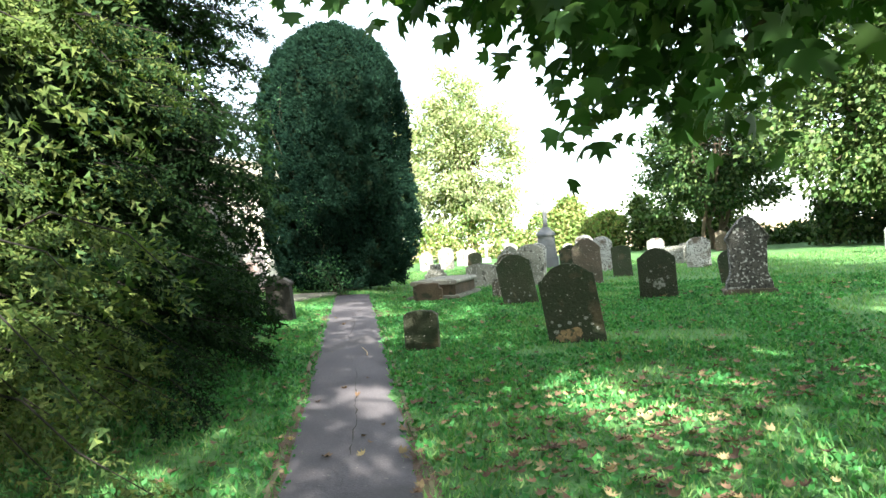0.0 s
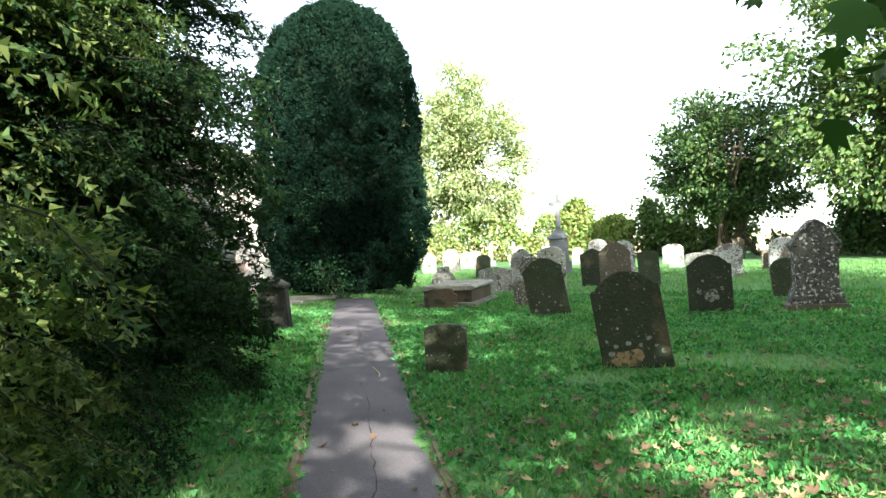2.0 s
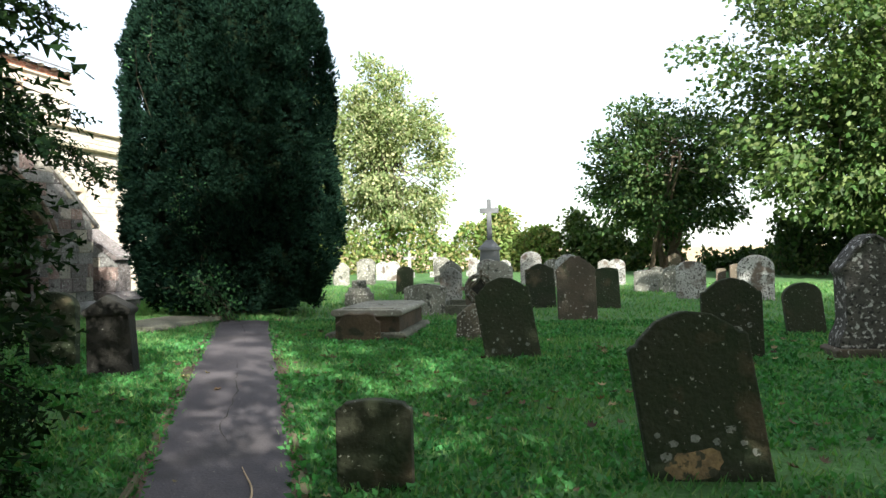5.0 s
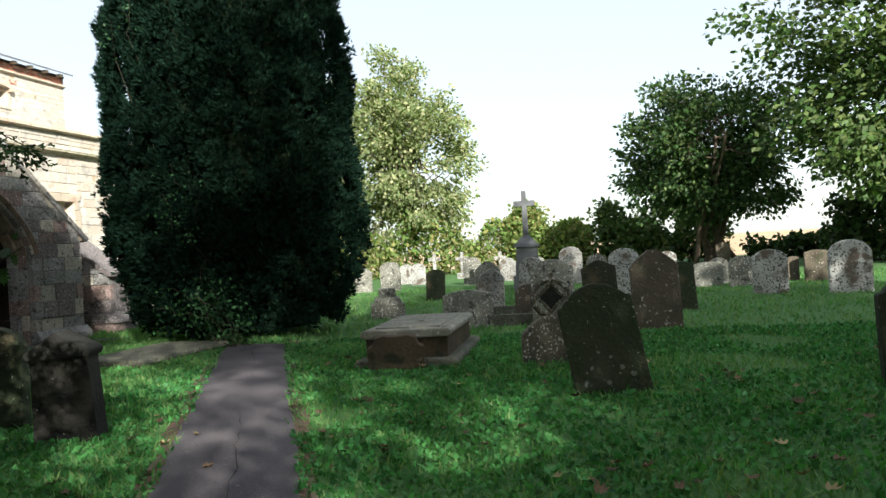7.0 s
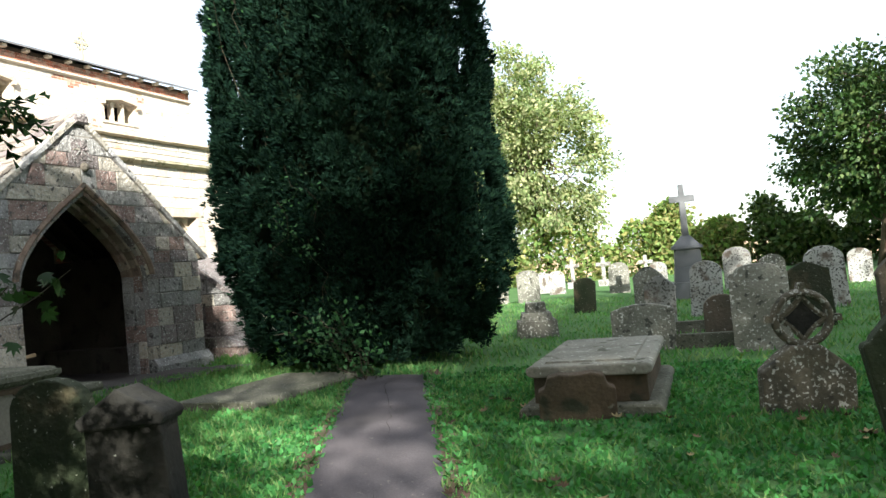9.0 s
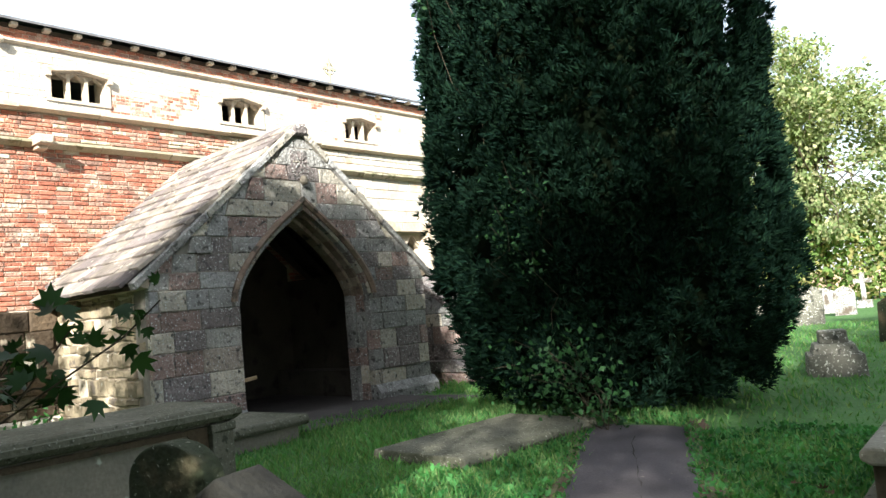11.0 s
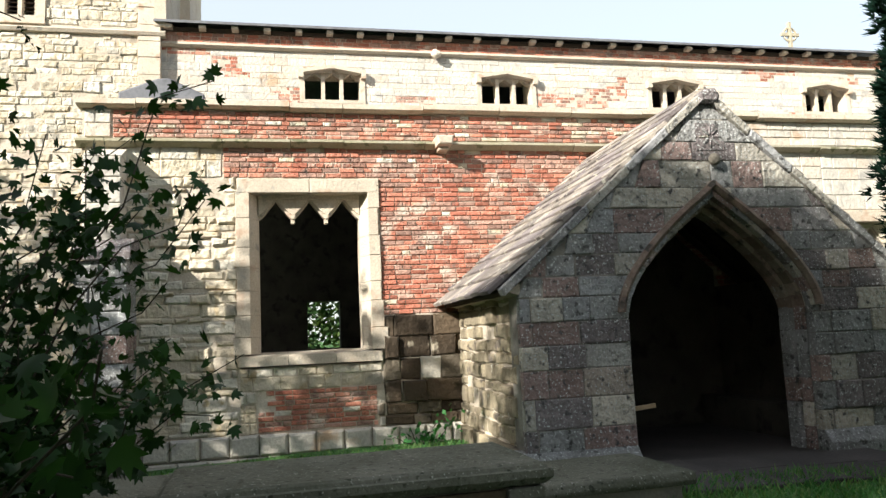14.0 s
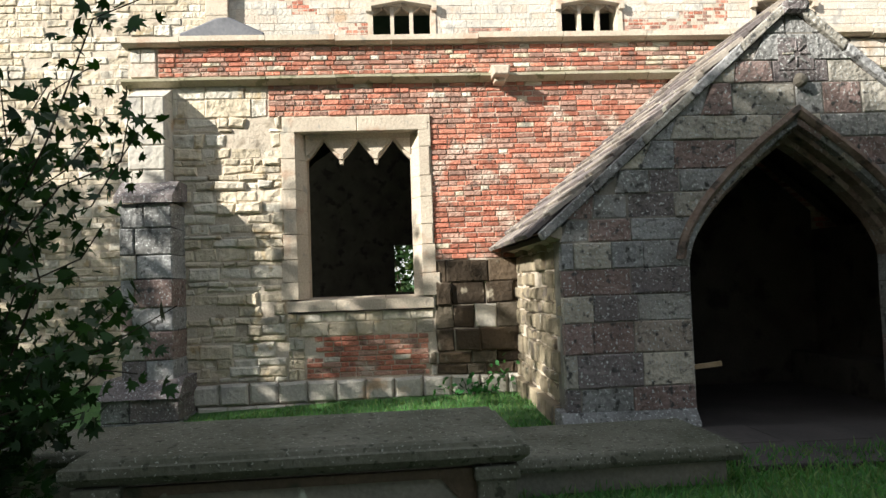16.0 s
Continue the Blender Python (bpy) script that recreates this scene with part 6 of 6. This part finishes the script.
# gaps in the crowns through which the sun reaches the turf: across the sun's way, along it, half sizes
GAPS = ((0.75, 7.2, 0.3, 0.75), (2.75, 6.0, 0.42, 1.35), (5.3, 6.3, 0.5, 1.5), (3.8, 6.5, 0.3, 0.8), (6.6, 9.2, 0.3, 0.5), (-1.1, 5.5, 0.4, 0.35), (0.96, 16.0, 0.24, 0.5), (-2.7, 11.2, 1.5, 4.6))


def sun_gap(p):
    x, y, z = p
    across, along = 0.84 * x + 0.54 * y, -0.54 * x + 0.84 * y + z / math.tan(SUN_EL)
    return any(((across - c) / rc) ** 2 + ((along - a) / ra) ** 2 < 1 for c, a, rc, ra in GAPS)


# sycamore over the path's start: low boughs reach across, trunk beside the path
def low_clear(p):
    x, y, z = p
    return z > 1.62 and not sun_gap(p) and not (abs(x - path_mid(y)) < (0.9 if y < 4.0 else 1.42) and z < (2.55 if y < 4.0 else 3.1))


# the high crown lumps are out of view, placed for the shade they cast
broad_tree("sycamore_tree", "sycamore whose leafy lower boughs overhang the path", (4.6, 3.4, 0.0), 11.0,
           [((4.3, 4.7, 6.8), (4.3, 3.8, 3.2), 190), ((2.0, 5.4, 3.45), (3.0, 1.7, 0.6), 70), ((-0.05, 3.35, 2.8), (1.1, 0.4, 0.25), 44), ((0.0, 3.5, 2.3), (0.3, 0.25, 0.2), 9), ((1.1, 3.8, 2.95), (0.9, 0.5, 0.2), 22), ((-1.3, 2.75, 3.0), (0.6, 0.2, 0.1), 3),
            ((-1.6, 4.6, 3.6), (1.6, 0.9, 0.25), 9), ((4.3, 3.5, 9.2), (3.4, 3.4, 2.4), 45), ((0.2, 1.6, 10.4), (4.4, 3.4, 2.6), 95), ((1.0, 0.2, 5.8), (2.4, 2.4, 2.2), 60), ((0.5, -3.0, 6.0), (2.3, 2.0, 2.2), 70), ((3.0, -2.0, 5.0), (2.6, 2.2, 1.7), 75), ((-1.9, 3.4, 6.8), (1.9, 1.6, 1.5), 34)],
           675, 34000, 0.105, M_MAPLE, 0.32, 0.34, leaf="maple", keep=low_clear)
# unseen trees beside and behind the start, added to keep sun off the graves
for bx, by, hh, rr, nl in ((11.0, -5.5, 23.0, 5.2, 10000), (8.2, 7.6, 15.5, 3.9, 8500), (4.0, -12.0, 12.5, 5.0, 6500), (11.5, -12.5, 12.0, 5.2, 3000), (-7.5, -8.5, 11.5, 4.6, 5000)):
    broad_tree("shade_tree", "tall leafy sycamore added out of view to shade the churchyard path", (bx, by, 0.0), hh,
               [((bx, by, hh * 0.56), (rr, rr, hh * 0.42))], 190, nl, 0.34, M_MAPLE, 0.36, 0.6, group="trees shading the churchyard", keep=lambda p: not sun_gap(p))
# young sycamore by the chest tomb
sh = []
for k in range(95):
    a = radians(rng.uniform(-80, 110))
    r = rng.uniform(0.2, 1.2)
    sh.append((-10.45 + r * math.cos(a) * 0.8, 9.95 + r * math.sin(a) * 0.95, rng.uniform(0.5, 1.9)))
sh += [(-10.3 + rng.normal() * 0.25, 10.5 + rng.normal() * 0.35, rng.uniform(2.1, 3.4)) for _ in range(13)]
sh += [(-9.9, 11.35, 1.45), (-10.0, 11.5, 1.75), (-9.7, 11.2, 1.6), (-10.1, 11.3, 2.6), (-10.15, 11.25, 2.75)]
bushy("young_sycamore", "young sycamore with thin shoots of lobed leaves, darkened as in shade", "shrub", sh, 0.075, 52, 0.078, M_SHOOT, "maple", base=(-10.6, 9.7))
sh = [(-8.0, 11.0, 1.62), (-7.65, 11.1, 1.74), (-7.5, 11.35, 1.80), (-7.75, 10.85, 1.62), (-7.9, 11.2, 1.5), (-8.3, 11.1, 1.66)]
bushy("sycamore_sprig", "thin sycamore shoot arching over a gravestone", "shrub", sh, 0.05, 12, 0.085, M_SHOOT, "maple", base=(-9.0, 10.3), tips=True)

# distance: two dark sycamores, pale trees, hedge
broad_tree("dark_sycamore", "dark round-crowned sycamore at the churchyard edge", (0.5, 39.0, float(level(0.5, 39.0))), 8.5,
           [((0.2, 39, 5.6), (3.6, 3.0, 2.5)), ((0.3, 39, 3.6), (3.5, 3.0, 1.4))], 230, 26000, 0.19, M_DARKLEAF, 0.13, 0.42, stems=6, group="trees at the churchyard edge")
broad_tree("large_sycamore", "large spreading sycamore with sunlit yellow-green leaves", (6.8, 33.5, float(level(6.8, 33.5))), 14.0,
           [((5.6, 33.5, 8.2), (4.3, 3.8, 4.6)), ((8.5, 32.0, 6.0), (4.6, 4.0, 4.6)), ((5.2, 33, 4.4), (4.0, 3.4, 2.1)), ((9.0, 31.5, 2.6), (3.6, 3.0, 2.2)), ((12.5, 30.0, 2.2), (3.6, 3.0, 2.0))], 430, 46000, 0.23, M_FARLEAF, 0.35, 0.5, group="trees at the churchyard edge")
broad_tree("large_sycamore", "large spreading sycamore at the churchyard edge", (14.5, 30.0, float(level(14.5, 30.0))), 13.0,
           [((14, 30, 7.5), (4.6, 4.6, 5.0)), ((13, 28.5, 3.5), (4.0, 3.0, 2.5))], 160, 9000, 0.36, M_FARLEAF, 0.35, 0.7, group="trees at the churchyard edge")
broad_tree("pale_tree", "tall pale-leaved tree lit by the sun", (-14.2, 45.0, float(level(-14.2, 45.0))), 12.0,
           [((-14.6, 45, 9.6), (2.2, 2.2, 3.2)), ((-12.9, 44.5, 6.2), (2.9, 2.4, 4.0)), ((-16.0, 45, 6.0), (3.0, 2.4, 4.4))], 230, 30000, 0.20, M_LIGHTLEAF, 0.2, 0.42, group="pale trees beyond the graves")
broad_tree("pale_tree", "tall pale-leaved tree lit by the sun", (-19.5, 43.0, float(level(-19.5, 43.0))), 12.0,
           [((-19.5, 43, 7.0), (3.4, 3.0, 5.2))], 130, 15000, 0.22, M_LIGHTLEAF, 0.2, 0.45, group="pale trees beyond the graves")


def hedge(name, label, points, height, depth, n, size, mat):
    pts = np.array(points, float)
    t = thing(name, label, "hedge", "", (float(pts[:, 0].mean()), float(pts[:, 1].mean()), float(level(pts[:, 0].mean(), pts[:, 1].mean()))))
    base = np.array(t.location)
    seg = rng.integers(0, len(pts) - 1, n)
    u = rng.random(n)
    mid = pts[seg] * (1 - u)[:, None] + pts[seg + 1] * u[:, None]
    hh = height * (0.80 + 0.22 * np.sin(mid[:, 0] * 1.3) + 0.16 * np.sin(mid[:, 0] * 3.1 + 1))
    z = level(mid[:, 0], mid[:, 1]) + hh * rng.random(n) ** 0.8
    wide = depth * np.sqrt(np.clip(1 - (z / (hh + 0.5)) ** 3, 0.15, 1))
    at = np.stack([mid[:, 0] + rng.normal(size=n) * 0.25, mid[:, 1] + rng.normal(size=n) * 0.45 * wide, z], 1) - base
    scatter("foliage", LEAF_V, LEAF_F, at, any_turn(n), size * (0.6 + 0.8 * rng.random(n)), mat, t)
    w = Geo()
    for k in range(40):
        i = int(rng.integers(n))
        limb(w, (mid[i, 0] - base[0], mid[i, 1] - base[1], float(level(mid[i, 0], mid[i, 1])) - base[2] - 0.1), at[i], 0.035, 0.01, 0, 4, 0.2)
    part("branchwork", w, M_BARK, t)


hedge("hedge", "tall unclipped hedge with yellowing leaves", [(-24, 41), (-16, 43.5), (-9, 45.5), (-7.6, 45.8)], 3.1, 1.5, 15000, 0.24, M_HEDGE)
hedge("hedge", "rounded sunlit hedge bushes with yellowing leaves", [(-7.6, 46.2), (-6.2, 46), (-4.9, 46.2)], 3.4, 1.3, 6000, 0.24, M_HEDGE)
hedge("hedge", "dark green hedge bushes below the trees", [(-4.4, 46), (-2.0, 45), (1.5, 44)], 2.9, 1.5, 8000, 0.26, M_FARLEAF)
hedge("hedge", "low scrubby hedge below the sycamores", [(2.5, 43), (9, 41), (22, 36), (34, 27)], 1.3, 1.2, 12000, 0.26, M_DARKLEAF)
hedge("hedge", "dark shrubs below the large sycamore", [(4.5, 36.5), (8, 35.5), (13, 33.5), (22, 31)], 3.0, 1.6, 16000, 0.22, M_DARKLEAF)
hedge("hedge", "trees and bushes behind the church", [(-36, 6), (-36, 20)], 5.0, 1.5, 9000, 0.26, M_DARKLEAF)

# ---- grass, weeds, fallen leaves ----
def on_turf(x, y, margin=0.0):
    off = np.abs(x - path_mid(y)) > 0.47 + margin
    return (off | (y > PATH_END)) & ~((x < -12.0) & (y > 14.6) & (y < 18)) & (x > AX + 0.1)


def grass(name, n, x0, x1, y0, y1, h, wide, near=None):
    x, y = rng.uniform(x0, x1, n), rng.uniform(y0, y1, n)
    ok = on_turf(x, y, 0.05 + 0.06 * rng.normal(size=n))
    if near:
        d = np.abs(x - path_mid(y))
        ok &= rng.random(n) < np.clip(near / (d + 0.5), 0.10, 1)
    x, y = x[ok], y[ok]
    patch = np.array([noise.noise((a * 0.9, b * 0.9, 0)) for a, b in zip(x, y)])
    at = np.stack([x, y, level(x, y) - 0.005], 1)
    out = np.stack([rng.normal(size=len(x)) * 0.55, rng.normal(size=len(x)) * 0.55, np.ones(len(x))], 1)
    sizes = h * (0.55 + 0.7 * rng.random(len(x))) * (1 + 0.45 * patch)
    v = [(-wide, 0, 0), (wide, 0, 0), (wide * 0.55, 0.16, 0.6), (-wide * 0.55, 0.16, 0.6), (0, 0.42, 1.0)]
    return tagged(scatter(name, v, [(0, 1, 2), (0, 2, 3), (3, 2, 4)], at, frames(out), sizes, M_GRASS), "short rough green grass of the churchyard", "grass", kind="stuff")


grass("grass", 175000, -9.5, 4.5, 1.5, 16.5, 0.065, 0.115, near=3.2)
grass("grass", 55000, -13.0, 8.0, 14.0, 30.0, 0.075, 0.14)
grass("grass", 26000, -13.0, -8.0, 12.5, 17.5, 0.085, 0.09)
grass("grass", 8000, -15.6, -13.0, 9.8, 14.0, 0.06, 0.1)
grass("grass", 9000, -15.0, -11.0, 18.4, 22.5, 0.10, 0.10)


def weeds(n, x0, x1, y0, y1, size=0.06):
    x, y = rng.uniform(x0, x1, n), rng.uniform(y0, y1, n)
    patch = np.array([noise.noise((a * 0.8, b * 0.8, 7)) for a, b in zip(x, y)])
    ok = on_turf(x, y) & (patch > -0.3)
    x, y = x[ok], y[ok]
    at = np.stack([x, y, level(x, y) + 0.02 * rng.random(len(x))], 1)
    out = np.stack([rng.normal(size=len(x)), rng.normal(size=len(x)), 0.5 + 0.4 * rng.random(len(x))], 1)
    return tagged(scatter("clover_and_weeds", LEAF_V, LEAF_F, at, frames(out), size * (0.5 + 0.8 * rng.random(len(x))), M_WEED), "clover and broad-leaved weeds in the turf", "weeds", kind="stuff")


weeds(40000, -9.0, 3.5, 2.0, 17.0)
weeds(64000, -9.0, 1.5, 6.0, 17.0, 0.05)


def fallen(n):
    x = np.concatenate([rng.normal(0.5, 1.9, n), rng.uniform(-7, 4, n // 2)])
    y = np.concatenate([rng.normal(5.0, 1.6, n), rng.uniform(3.0, 15, n // 2)])
    patch = np.array([noise.noise((a * 0.7, b * 0.7, 11)) for a, b in zip(x, y)])
    ok = (on_turf(x, y) & (patch > -0.12) | (rng.random(len(x)) < 0.07)) & (y > 1.0)
    x, y = x[ok], y[ok]
    at = np.stack([x, y, level(x, y) + 0.045 + 0.02 * rng.random(len(x))], 1)
    onp = np.abs(x - path_mid(y)) < 0.47
    at[onp, 2] = level(x[onp], y[onp]) + 0.036
    a = rng.random(len(x)) * 2 * np.pi
    tilt = rng.normal(size=len(x)) * 0.30
    # the leaf's z axis lies flat, its y axis looks up
    zax = np.stack([np.cos(a) * np.cos(tilt), np.sin(a) * np.cos(tilt), np.abs(np.sin(tilt)) * 0.6], 1)
    zax /= np.linalg.norm(zax, axis=1, keepdims=True)
    up = np.stack([rng.normal(size=len(x)) * 0.25, rng.normal(size=len(x)) * 0.25, np.ones(len(x))], 1)
    xax = np.cross(up, zax)
    xax /= np.linalg.norm(xax, axis=1, keepdims=True)
    yax = np.cross(zax, xax)
    rots = np.stack([xax, yax, zax], 2)
    v = [(p[0] * 0.9, p[1] * 1.6 + 0.25 * p[0] ** 2, p[2]) for p in MAPLE_V]
    return tagged(scatter("fallen_leaves", v, MAPLE_F, at, rots, 0.068 * (0.5 + 0.9 * rng.random(len(x))), M_DEAD), "brown and yellow fallen sycamore leaves on the turf", "leaves", kind="stuff")


fallen(2000)
wall_green = bushy("wall_weeds", "green weeds at the foot of the aisle wall", "weeds", [(-15.6 + rng.normal() * 0.08, y, rng.uniform(0.5, 0.8)) for y in (13.0, 13.3, 13.55, 13.7, 13.9)], 0.08, 18, 0.10, M_WEED, "plain", base=(-15.65, 13.5))
twig = Geo().tube([(-4.12 - 0.3 * k + 0.012 * math.sin(5 * k) - 0.05 * (k - 0.5) ** 2, 8.4 + 0.5 * k, 0.0) for k in np.linspace(0, 1, 9)], [0.007 - 0.004 * k for k in np.linspace(0, 1, 9)], 5)
twig.v = [(a, b, c + float(level(a, b)) + 0.036) for a, b, c in twig.v]
tagged(part("twig", twig, M_PALEWOOD, None), "pale bare twig lying on the tarmac path", "twig")
